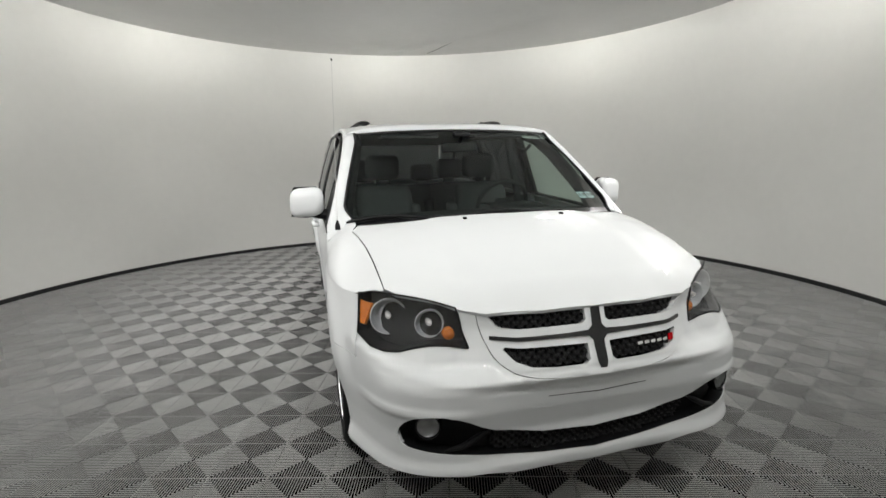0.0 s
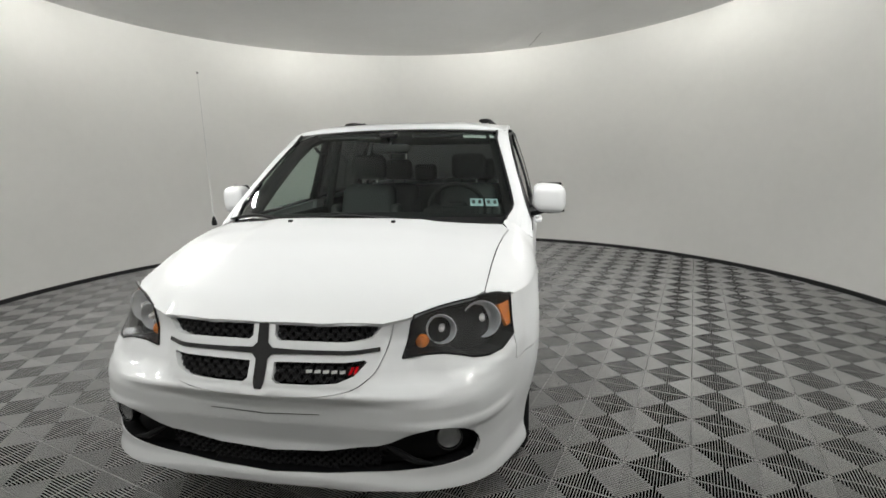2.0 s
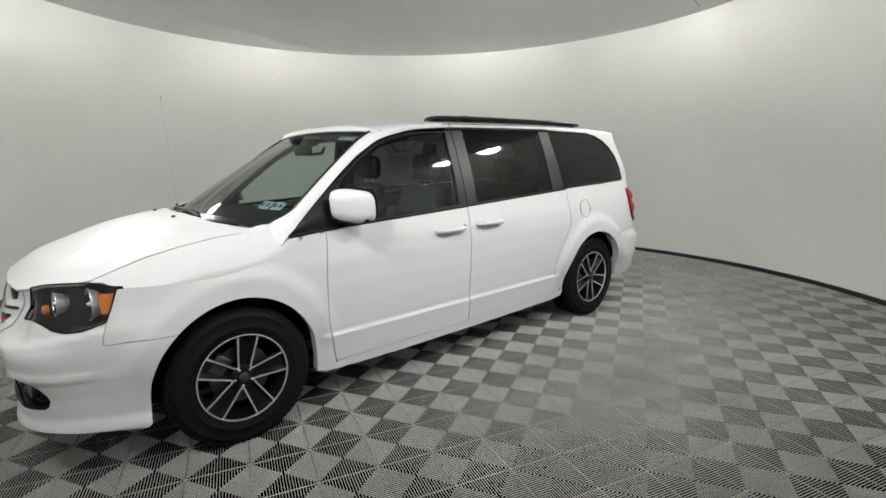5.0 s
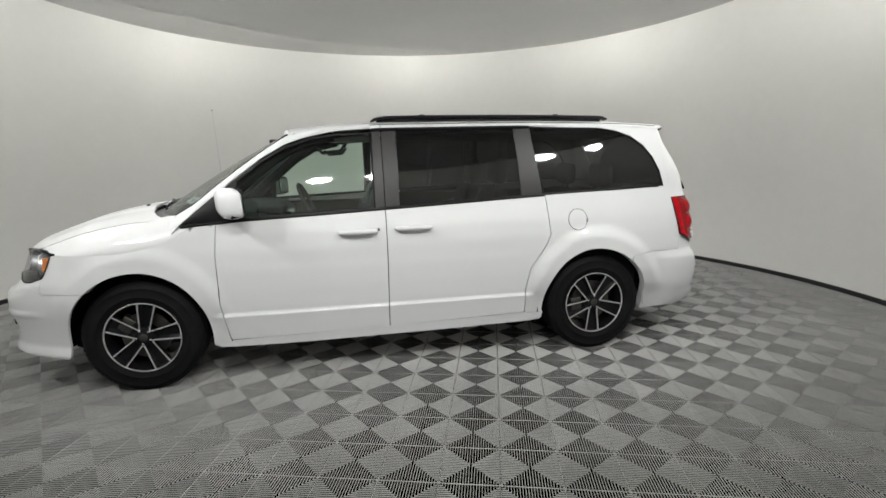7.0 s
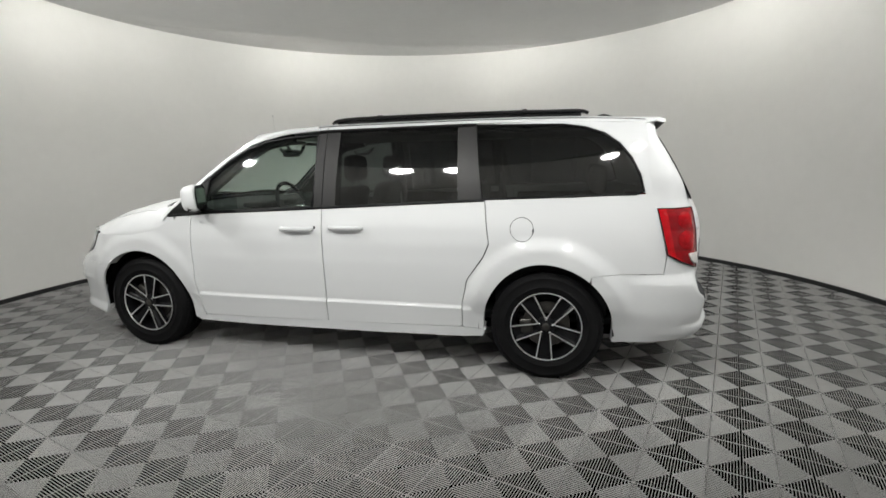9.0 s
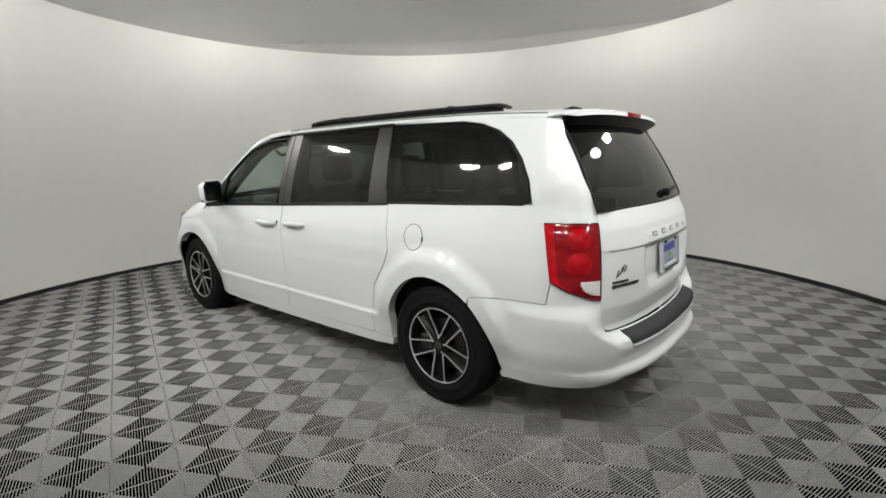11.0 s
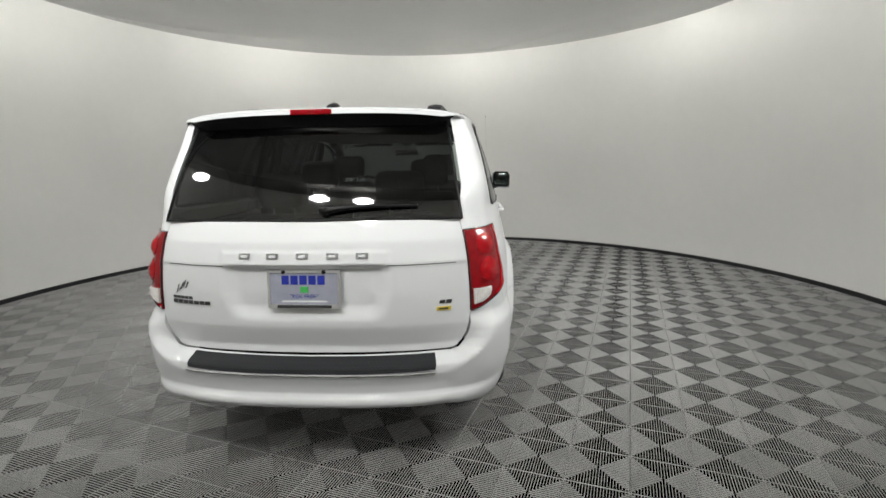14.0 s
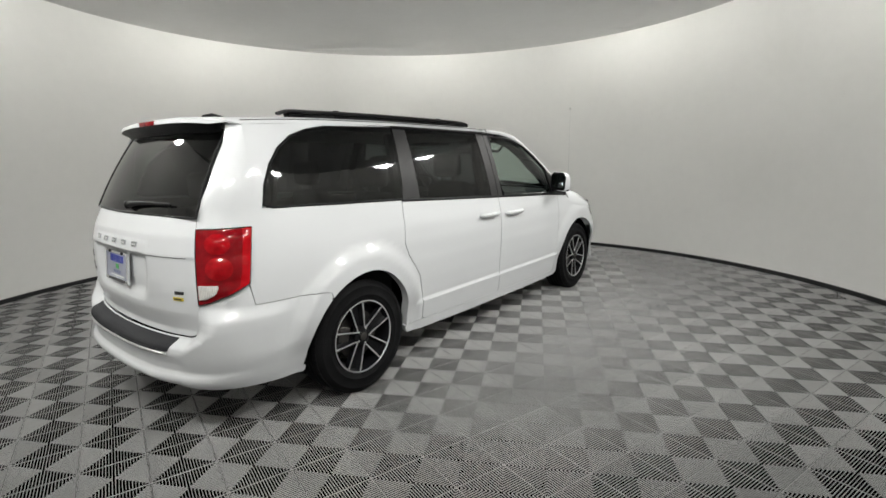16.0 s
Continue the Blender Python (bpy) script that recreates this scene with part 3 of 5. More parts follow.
def honeycomb(name, fn, poly, cell, parent, wall=0.004, deep=0.018):
    """Black hexagon mesh filling an outline on a surface."""
    soup, arr = Soup(), np.array(poly)
    lo, hi = arr.min(0), arr.max(0)
    w, h = cell * 1.5, cell * 0.62
    row, v = 0, lo[1]
    while v < hi[1] + h:
        u = lo[0] + (w / 2 if row % 2 else 0)
        while u < hi[0] + w:
            ring = [(u + cell * 0.5 * c, v + h * 1.0 * d) for c, d in ((-1.5, 0), (-0.8, 0.92), (0.8, 0.92), (1.5, 0), (0.8, -0.92), (-0.8, -0.92))]
            ok = inside(ring, poly)
            for i in range(6):
                j = (i + 1) % 6
                if not (ok[i] or ok[j]):
                    continue
                a, b = np.array(ring[i]), np.array(ring[j])
                d = (b - a) / max(1e-6, np.linalg.norm(b - a))
                q = np.array([-d[1], d[0]]) * wall / 2
                corners = [a - q, b - q, b + q, a + q]
                front = [fn(c[0], c[1]) for c in corners]
                depth = [p + Vector((0, deep, 0)) for p in front]
                soup.add(front + depth, [[0, 1, 2, 3], [0, 4, 5, 1], [3, 2, 6, 7]])
            u += w
        v += h
        row += 1
    return soup.make(name, MESH, parent, "black honeycomb mesh", smooth=False)


mesh_low = [(s_front(x), z) for x, z in ((0.0, 0.394), (0.2, 0.404), (0.38, 0.438), (0.43, 0.432), (0.40, 0.366), (0.2, 0.342), (0.0, 0.334))]
mesh_low = mesh_low + [(-s, z) for s, z in mesh_low[::-1] if s > 1e-6]
honeycomb("intake_mesh", lambda s, z: body(s, z, -0.024), mesh_low, 0.022, bumper, wall=0.003)
# flat dark strip paints in the shade of a bumper crease
panel("licence_line", lambda s, z: body(s, z, 0.0015), both([(0.0, 0.5655), (0.20, 0.572), (0.20, 0.5690), (0.0, 0.5620)]), INK, bumper,
      "faint grey line painted as a crease's shade", thick=0, res=(0.03, 0.004))
for m in SIDES:
    k = -1 if m else 1
    c = body(s_front(0.632), 0.478, -0.022)
    turn = Vector((0.30, -1, 0.05)).normalized().to_track_quat("Y", "Z").to_matrix().to_4x4()
    place = Matrix.Translation(c) @ turn @ Matrix.Diagonal((0.86, 1, 0.86, 1))
    if m:
        place = Matrix.Diagonal((-1, 1, 1, 1)) @ place
    fog = Soup().add(*lathe([(-0.02, 0.058), (0.004, 0.057), (0.010, 0.055), (0.010, 0.050), (-0.012, 0.045)], 28, "y"), place).make("fog_lamp", GLOSS, bumper, "round fog lamp in a black bezel")
    Soup().add(*lathe([(0.004, 0.052), (0.012, 0.04), (0.016, 0.02), (0.017, 0.0005)], 28, "y"), place).make("fog_lens", LENS, fog, "clear round fog lens")
    Soup().add(*lathe([(0.003, 0.049), (-0.003, 0.043), (-0.008, 0.026), (-0.010, 0.001)], 24, "y"), place).make("fog_reflector", FOG, fog, "dull silver reflector")
    blade = [(0.425, 0.458), (0.47, 0.432), (0.52, 0.402), (0.58, 0.386)]
    tr("intake_blade", [body(s_front(x), z, -0.004) for x, z in blade], [0.004, 0.012, 0.012, 0.004], BLACK, bumper, mirror=m)

# grille
grille_poly = both(GRILLE[::-1] + [(0.42, 0.889), (0.2, 0.889), (0.0, 0.888)])
UP = [(0.040, 0.877), (0.30, 0.877), (0.425, 0.875), (0.43, 0.862), (0.40, 0.828), (0.38, 0.824), (0.30, 0.822), (0.055, 0.822), (0.040, 0.835)]
LOW = [(0.044, 0.752), (0.30, 0.757), (0.368, 0.760), (0.375, 0.750), (0.33, 0.715), (0.27, 0.694), (0.18, 0.687), (0.060, 0.686), (0.044, 0.698)]
slots = []
for pts in (UP, LOW):
    slots.append([(s_front(x), z) for x, z in pts])
    slots.append([(-s, z) for s, z in slots[-1][::-1]])
grille = panel("grille", lambda s, z: body(s, z, 0.004), grille_poly, PAINT, van, "white grille surround with black mesh", holes=slots, thick=0.04, res=(0.02, 0.014))
for lp in slots:
    panel("mesh_backing", lambda s, z: body(s, z, -0.040), lp, UNDER, grille, thick=0)
    honeycomb("grille_mesh", lambda s, z: body(s, z, -0.014), lp, 0.026, grille, wall=0.003)
cross = [(0.017, 0.888), (0.019, 0.815), (0.036, 0.799), (0.12, 0.796), (0.425, 0.797), (0.425, 0.784), (0.12, 0.781), (0.036, 0.778),
         (0.021, 0.762), (0.019, 0.69), (0.012, 0.668)]
panel("grille_cross", lambda s, z: body(s, z, 0.009), both(cross), GLOSS, grille, "black cross-shaped grille bar", thick=0.012, res=(0.02, 0.012))
for x in (0.16, 0.19, 0.22, 0.25, 0.28):
    panel("badge_bar", lambda s, z: body(s, z, 0.004), [(s_front(x), 0.722), (s_front(x + 0.022), 0.724), (s_front(x + 0.022), 0.734), (s_front(x), 0.732)],
          CHROME, grille, "small silver badge bar", thick=0.006)
for x in (0.312, 0.328):
    panel("badge_stripe", lambda s, z: body(s, z, 0.004), [(s_front(x), 0.720), (s_front(x + 0.010), 0.720), (s_front(x + 0.020), 0.742), (s_front(x + 0.010), 0.742)],
          RED, grille, "slanted red badge stripe", thick=0.006)

# headlamps
lamp_poly = LAMP_LOW + LAMP_BACK + LAMP_TOP + [front_at(0.475, 0.81)]
for m in SIDES:
    lamp = panel("headlamp", lambda s, z: body(s, z, -0.075 + 0.02 * ss(-2.1, -1.97, body(s, z).y)), lamp_poly, HOUSING, van, "smoked headlamp with two chrome reflectors", mirror=m, thick=0)
    wall_pts = dense(lamp_poly, (0.03, 0.03))
    wall_v = [body(s, z, d) for d in (-0.074, -0.001) for s, z in wall_pts]
    wall_n = len(wall_pts)
    if m:
        wall_v = [Vector((-p.x, p.y, p.z)) for p in wall_v]
    obj("lamp_wall", wall_v, [[i, (i + 1) % wall_n, wall_n + (i + 1) % wall_n, wall_n + i] for i in range(wall_n)], HOUSING, lamp)
    panel("lens", lambda s, z: body(s, z, 0.002), lamp_poly, LENS, lamp, "clear headlamp lens", mirror=m, thick=0.008, res=(0.025, 0.02))
    rim = [body(s, z, 0.003) for s, z in lamp_poly]
    tr("lamp_seal", rim + rim[:1], 0.0035, BLACK, lamp, mirror=m, sides=6)
    for (x, y, z, r) in ((0.716, -2.113, 0.830, 0.070), (0.578, -2.230, 0.824, 0.053)):
        aim = Matrix.Translation((x, y, z)) @ Vector((0.10, -1, 0.05)).normalized().to_track_quat("Y", "Z").to_matrix().to_4x4()
        if m:
            aim = Matrix.Diagonal((-1, 1, 1, 1)) @ aim
        bowl = Soup().add(*lathe([(0.004, r + 0.004), (0.008, r + 0.003), (0.008, r), (0.0, r * 0.96), (-0.026, r * 0.82), (-0.050, r * 0.50), (-0.058, 0.001)], 22, "y"), aim).make("reflector", BOWL, lamp, "round faceted chrome reflector", smooth=False)
        Soup().add(*lathe([(-0.04, 0.012), (0.0, 0.013), (0.012, 0.009), (0.016, 0.001)], 14, "y"), aim).make("bulb", CLEARLENS, bowl, "clear bulb")
    aim = Matrix.Translation((-0.515 if m else 0.515, -2.268, 0.790))
    Soup().add(*lathe([(0.012, 0.022), (0.0, 0.026), (-0.014, 0.022), (-0.020, 0.001)], 16, "y"), aim).make("turn_bulb", AMBER, lamp, "small amber bulb")
    panel("side_marker", lambda s, z: body(s, z, -0.006), [(1.018, 0.797), (1.052, 0.799), (1.076, 0.884), (0.996, 0.881)], AMBER, lamp, "amber side marker", mirror=m)

# bonnet
edge = [body(s, z) for s, z in LAMP_TOP[::-1]]
hood_half = [(0.0, -2.405), (0.2, -2.398), (0.40, -2.365), (0.485, -2.318)] + [(p.x - 0.003, p.y + 0.002) for p in edge[1:] if p.x < 0.72]
hood_half += [(0.725, -2.102), (0.734, -1.95), (0.748, -1.75), (0.766, -1.60), (0.787, -1.465), (0.752, -1.395), (0.68, -1.445), (0.55, -1.51), (0.3, -1.575), (0.0, -1.60)]
hood_poly = hood_half + [(-x, y) for x, y in hood_half[::-1] if x > 1e-6]
hood = panel("hood", bonnet, hood_poly, PAINT, van, "white hood with shallow creases", res=(0.02, 0.02), thick=0.018, out=(0, 0, 1))
for x in (0.252, -0.252):
    p = bonnet(x, -1.65)
    Soup().add(*bevel_box((p.x - 0.009, p.y - 0.011, p.z - 0.004), (p.x + 0.009, p.y + 0.011, p.z + 0.010), 0.004)).make("washer_nozzle", BLACK, hood, "small black washer nozzle")

# cowl under the wipers
panel("cowl", lambda x, y: Vector((x, y, 1.112 - 0.045 * (abs(x) / 0.85) ** 2 + 0.10 * (y + 1.55))), [(-0.73, -1.31), (-0.74, -1.425), (-0.55, -1.52), (-0.3, -1.585), (0, -1.61), (0.3, -1.585), (0.55, -1.52), (0.74, -1.425), (0.73, -1.31), (0.5, -1.42), (0, -1.50), (-0.5, -1.42)],
      BLACK, van, "black plastic cowl panel", out=(0, 0, 1), thick=0.02)

# front wings: side and rounded top
wing_line = Curve([(-2.05, 0.900), (-1.85, 0.900), (-1.6, 0.906), (-1.36, 0.945), (-1.27, 0.99), (-1.2, 1.042)], 0.02)
seam_x = Curve([(-2.20, 0.724), (-2.102, 0.7275), (-1.95, 0.7365), (-1.75, 0.7505), (-1.60, 0.7685), (-1.465, 0.790), (-1.395, 0.757), (-1.34, 0.757), (-1.25, 0.785), (-1.15, 0.81)], 0.008)


def wing_top(y, t):
    p = body(s_y(y), wing_line(y))
    q = bonnet(seam_x(y) - 0.0014, y)
    q.z += -0.003 + 0.008 * ss(-1.47, -1.40, y) - 0.024 * ss(-1.36, -1.20, y)
    flat = 0.32 + 0.68 * ss(-1.62, -1.96, y)
    c, s = math.cos(t), math.sin(t)
    return Vector((p.x + (q.x - p.x) * (1 - c), p.y + (q.y - p.y) * (1 - c), p.z + (q.z - p.z) * (s + (1 - c - s) * flat)))


wing_poly = sy([(-1.048, 1.058), (-1.057, 0.86), (-1.048, 0.56), (-1.003, 0.33), (-0.995, 0.275), (-1.08, 0.275)])
wing_poly += sy(arch(0, -8, 132, 30)) + sy([(-1.95, 0.675), (-2.086, 0.668), (-2.097, 0.677)]) + [(s + 0.004, z) for s, z in LAMP_LOW[-1:] + LAMP_BACK]
wing_poly += [(s_y(y), wing_line(y)) for y in (-1.85, -1.7, -1.6, -1.45, -1.3, -1.21)] + sy([(-1.215, 1.045)])
tip = [(body(*LAMP_BACK[-1]).y + 0.004, 0.0)]
for p in edge[::-1]:
    if p.x > 0.735:
        out_x, in_x = body(s_y(p.y), wing_line(p.y)).x, seam_x(p.y)
        tip.append((p.y + 0.002, math.acos(1 - min(0.98, max(0.02, (out_x - p.x) / (out_x - in_x))))))
tip += [(-2.100, 1.552)] + [(y, 1.552) for y in (-1.9, -1.7, -1.5, -1.44, -1.40, -1.36, -1.30)]
for m in SIDES:
    wing = panel("front_fender", body, wing_poly, PAINT, van, "white front fender", mirror=m, res=(0.025, 0.025), thick=0.07)
    panel("fender_top", wing_top, tip + [(-1.21, 1.54), (-1.21, 0.0)], PAINT, wing, mirror=m, res=(0.03, 0.16), thick=0)

# doors
FD = [(-1.043, 1.063), (-1.052, 0.86), (-1.043, 0.56), (-0.998, 0.335), (-0.99, 0.322), (0.012, 0.332), (0.015, 0.82), (0.012, 1.118)]
SD = [(0.018, 1.118), (0.021, 0.82), (0.018, 0.332), (0.95, 0.352), (0.968, 0.36), (0.975, 0.508), (1.014, 0.667), (1.128, 0.818), (1.168, 0.90), (1.142, 1.171)]
FRONT_GLASS = [(-0.935, 1.082), (-0.055, 1.122), (-0.052, 1.612), (-0.305, 1.598), (-0.45, 1.575), (-0.602, 1.528), (-0.76, 1.436), (-0.915, 1.318)]
SLIDE_GLASS = [(0.115, 1.128), (0.965, 1.167), (0.945, 1.642), (0.118, 1.632)]
QUARTER_GLASS = [(1.128, 1.178), (1.7, 1.195), (2.055, 1.206), (2.10, 1.222), (2.075, 1.32), (2.022, 1.425), (1.95, 1.510), (1.86, 1.572), (1.75, 1.611), (1.62, 1.632), (1.068, 1.644)]


def side_shift(d):
    return lambda y, z: upper(y, z, d)


def handle(y0, y1, z, parent, m):
    def f(y, zz, d):
        return body(s_y(y), zz, d)
    pts = [f(y0, z - 0.002, 0.002), f(y0 + 0.015, z, 0.028), f(y0 + 0.05, z, 0.036), f((y0 + y1) / 2, z + 0.001, 0.038), f(y1 - 0.05, z, 0.036), f(y1 - 0.012, z, 0.028), f(y1, z - 0.002, 0.002)]
    tr("handle", pts, [0.012, 0.016, 0.017, 0.017, 0.017, 0.016, 0.012], PAINT, parent, "white door pull handle", mirror=m, sides=10)
    cup = [((y0 + y1) / 2 + 0.085 * math.cos(a), z - 0.004 + 0.030 * math.sin(a)) for a in np.linspace(0, 2 * math.pi, 16, endpoint=False)]
    panel("handle_recess", lambda y, zz: body(s_y(y), zz, 0.0012), cup, PAINT, parent, mirror=m, thick=0.002)


for m in SIDES:
    door = panel("front_door", body, sy(FD), PAINT, van, "white front door", mirror=m, res=(0.03, 0.011), thick=0.03)
    handle(-0.292, -0.052, 0.978, door, m)
    if not m:
        p = body(s_y(-0.036), 0.986, 0.003)
        block("lock", (p.x - 0.004, p.y - 0.006, p.z - 0.010), (p.x + 0.002, p.y + 0.006, p.z + 0.010), 0.002, BLACK, door, "small black door lock")
    panel("door_glass", side_shift(-0.006), FRONT_GLASS, CLEAR, door, "green-tinted side window", mirror=m, thick=0.004)
    tr("window_seal", [upper(y, z, 0.001) for y, z in FRONT_GLASS + FRONT_GLASS[:1]], 0.013, BLACK, door, "black window frame", mirror=m)
    panel("mirror_sail", side_shift(0.002), [(-1.262, 1.052), (-0.93, 1.080), (-0.915, 1.335), (-1.06, 1.225)], BLACK, door, "black triangular mirror base", mirror=m, thick=0.02)
    slide = panel("sliding_door", body, sy(SD), PAINT, van, "white sliding door", mirror=m, res=(0.03, 0.011), thick=0.03)
    handle(0.078, 0.316, 0.990, slide, m)
    panel("door_glass", side_shift(0.0), SLIDE_GLASS, PRIVACY, slide, "dark tinted side window", mirror=m, thick=0.004)
    panel("pillar_trim", side_shift(0.002), [(-0.048, 1.118), (0.012, 1.121), (0.010, 1.638), (-0.048, 1.634)], PILLAR, door, "black pillar trim", mirror=m, thick=0.02)
    panel("pillar_trim", side_shift(0.002), [(0.018, 1.121), (0.112, 1.126), (0.114, 1.642), (0.016, 1.638)], PILLAR, slide, "black pillar trim", mirror=m, thick=0.02)
    panel("pillar_trim", side_shift(0.003), [(0.968, 1.168), (1.124, 1.176), (1.064, 1.650), (0.948, 1.650)], PILLAR, slide, "dark grey pillar trim", mirror=m, thick=0.02)
    tr("top_trim", [upper(y, RAIL_Z(y) - 0.008, 0.0) for y in np.linspace(-0.05, 1.07, 14)], 0.013, BLACK, slide, mirror=m)
    tr("belt_trim", [body(s_y(y), BELT(y) + 0.001, 0.0) + Vector((0.001, 0, 0)) for y in np.linspace(0.015, 1.14, 12)], 0.010, BLACK, slide, "black belt moulding", mirror=m)
    tr("belt_trim", [body(s_y(y), BELT(y) + 0.001, 0.0) + Vector((0.001, 0, 0)) for y in np.linspace(-1.25, 0.012, 12)], 0.010, BLACK, door, "black belt moulding", mirror=m)
    # sill below the doors
    panel("sill", body, sy([(-1.09, 0.268), (-0.5, 0.262), (0.4, 0.268), (1.105, 0.280), (1.118, 0.33), (0.972, 0.348), (0.95, 0.346), (-0.99, 0.316), (-1.0, 0.300)]), PAINT, van, "white door sill", mirror=m, thick=0.12)

# quarter panels, tail lamps, rear bumper
GATE = 5.655


def lens_skin(s, z, lift=0.0):
    """The tail lamp's outer surface: two lobes, one above the other."""
    swell = 0.013 * ss(GATE, GATE - 0.10, s) * ss(s_y(2.19), s_y(2.26), s) * ss(0.74, 0.84, z) * ss(1.125, 1.07, z)
    waist = 0.32 * math.exp(-((z - 0.990) / 0.022) ** 2) + 0.35 * math.exp(-((z - 0.864) / 0.018) ** 2)
    return body(s, z, 0.005 + lift + swell * (1 - waist))


for m in SIDES:
    q = sy([(1.147, 1.172), (1.174, 0.898), (1.134, 0.815), (1.020, 0.665), (0.981, 0.508), (0.975, 0.352), (1.122, 0.332)]) + sy(arch(1, 182, 50, 26))
    q += sy([(1.80, 0.716), (1.86, 0.727), (2.225, 0.731), (2.243, 0.842), (2.195, 1.122)]) + [(GATE - G, 1.122), (GATE - G, 1.172), (s_y(2.13), 1.205)] + sy([(1.7, 1.192)])
    quarter = panel("quarter_panel", body, q, PAINT, van, "white rear quarter panel", mirror=m, res=(0.028, 0.028), thick=0.06)
    panel("quarter_glass", side_shift(0.0), QUARTER_GLASS, PRIVACY, quarter, "dark tinted rear side window", mirror=m, thick=0.004)
    tr("window_seal", [upper(y, z, 0.0) for y, z in QUARTER_GLASS + QUARTER_GLASS[:1]], 0.008, BLACK, quarter, "black window seal", mirror=m)
    cap = [(1.06, 1.652), (1.62, 1.640), (1.755, 1.619), (1.868, 1.579), (1.958, 1.516), (2.030, 1.429), (2.083, 1.323), (2.107, 1.222), (2.110, 1.205), (2.145, 1.205), (2.135, 1.40), (2.11, 1.630), (1.6, 1.656)]
    panel("window_surround", side_shift(0.001), cap, PAINT, quarter, mirror=m, thick=0.0, res=(0.02, 0.02))

    def pillar(c, b):
        zz = 1.164 + (0.464 + 0.032 * ss(0.2, 0.9, c)) * b
        p0 = upper(2.135 - 0.03 * b, zz, 0.001)
        p2 = back(1.0, min(1.05, (zz - 1.172) / 0.435)) + Vector((0.014, -0.004 + 0.034 * ss(0.72, 1.0, b), 0))
        p1 = Vector((p0.x - 0.012, p2.y - 0.035, zz))
        low = body(s_y(2.135) + (GATE - s_y(2.135)) * c, zz, 0.0005)
        return (p0 * (1 - c) ** 2 + p1 * 2 * c * (1 - c) + p2 * c * c).lerp(low, ss(0.34, 0.0, b))
    panel("rear_pillar", pillar, [(0, 0), (1, 0), (1, 1), (0, 1)], PAINT, quarter, "white rear pillar", mirror=m, res=(0.1, 0.06), thick=0.004)
    ring = [(1.382 + 0.072 * math.cos(a), 0.993 + 0.074 * math.sin(a)) for a in np.linspace(0, 2 * math.pi, 40, endpoint=False)]
    if not m:
        lid = panel("fuel_door", lambda s, z: body(s, z, 0.0015), sy(ring), PAINT, quarter, "round white fuel door", thick=0.002)
        rp = [body(s_y(y), z, 0.001) for y, z in ring]
        p = body(s_y(1.452), 0.984, 0.002)
        block("fuel_door_notch", (p.x - 0.004, p.y - 0.005, p.z - 0.012), (p.x + 0.002, p.y + 0.005, p.z + 0.012), 0.002, BLACK, lid)
        tr("fuel_door_gap", rp + rp[:1], 0.0022, INK, lid, sides=6)
    tl = [(s_y(2.198), 1.119), (GATE - G, 1.119), (GATE - G, 0.750), (GATE - 0.06, 0.762), (s_y(2.325), 0.802), (s_y(2.246), 0.846)]
    tail = panel("tail_lamp", lens_skin, tl, RED_DEEP, van, "red tail lamp with a clear reversing lens", mirror=m, res=(0.014, 0.012), thick=0.03)
    band = [(s_y(2.199), 1.117), (s_y(2.243), 1.117), (s_y(2.275), 0.905), (s_y(2.292), 0.838), (s_y(2.345), 0.808), (s_y(2.338), 0.805), (s_y(2.247), 0.848)]
    panel("lens_band", lambda s, z: lens_skin(s, z, 0.004), band, RED, tail, "bright red outer band", mirror=m, thick=0.004, res=(0.014, 0.014))
    edge_loop = [lens_skin(s, z, 0.001) for s, z in dense(tl, (0.03, 0.03))]
    tr("lamp_seal", edge_loop + edge_loop[:1], 0.003, GLOSS, tail, mirror=m, sides=6)
    rev = [(GATE - 0.014, 0.852), (GATE - 0.014, 0.780), (GATE - 0.06, 0.786), (GATE - 0.096, 0.804), (GATE - 0.118, 0.836), (GATE - 0.116, 0.852)]
    lens = panel("reversing_lens", lambda s, z: lens_skin(s, z, 0.009), rev, CLEARLENS, tail, "clear reversing lens", mirror=m, thick=0.010, res=(0.02, 0.02))
    flutes = Soup()
    for i in range(10):
        u = GATE - 0.020 - 0.0093 * i
        top_, low_ = 0.848, 0.790 + max(0.0, (GATE - 0.05 - u)) * 0.42
        pts = [lens_skin(u + d, z, h) for z in (low_, top_) for d, h in ((-0.0042, 0.0095), (0.0, 0.0125), (0.0042, 0.0095))]
        flutes.add([Vector((-p.x, p.y, p.z)) if m else p for p in pts], [[0, 1, 4, 3], [1, 2, 5, 4]])
    flutes.make("lens_flute", CLEARLENS, lens, smooth=False)
    for zz, rs, rz_ in ((1.048, 0.066, 0.050), (0.930, 0.068, 0.056)):
        cs = (GATE + s_y(2.25)) / 2 + 0.002
        for grow, lift, material in ((1.0, 0.0, RED_MID), (0.62, 0.006, RED_MID)):
            dot = [(cs + rs * grow * math.cos(a), zz + rz_ * grow * math.sin(a)) for a in np.linspace(0, 2 * math.pi, 28, endpoint=False)]

            def lobe(s, z, cs=cs, zz=zz, a=rs * grow, b=rz_ * grow, lift=lift):
                q = min(1.0, math.hypot((s - cs) / a, (z - zz) / b))
                return lens_skin(s, z, 0.003 + lift + 0.008 * (1 - q * q))
            panel("bulb_lens", lobe, dot, material, tail, "red bulging lens ring", mirror=m, thick=0.004, res=(0.014, 0.012))

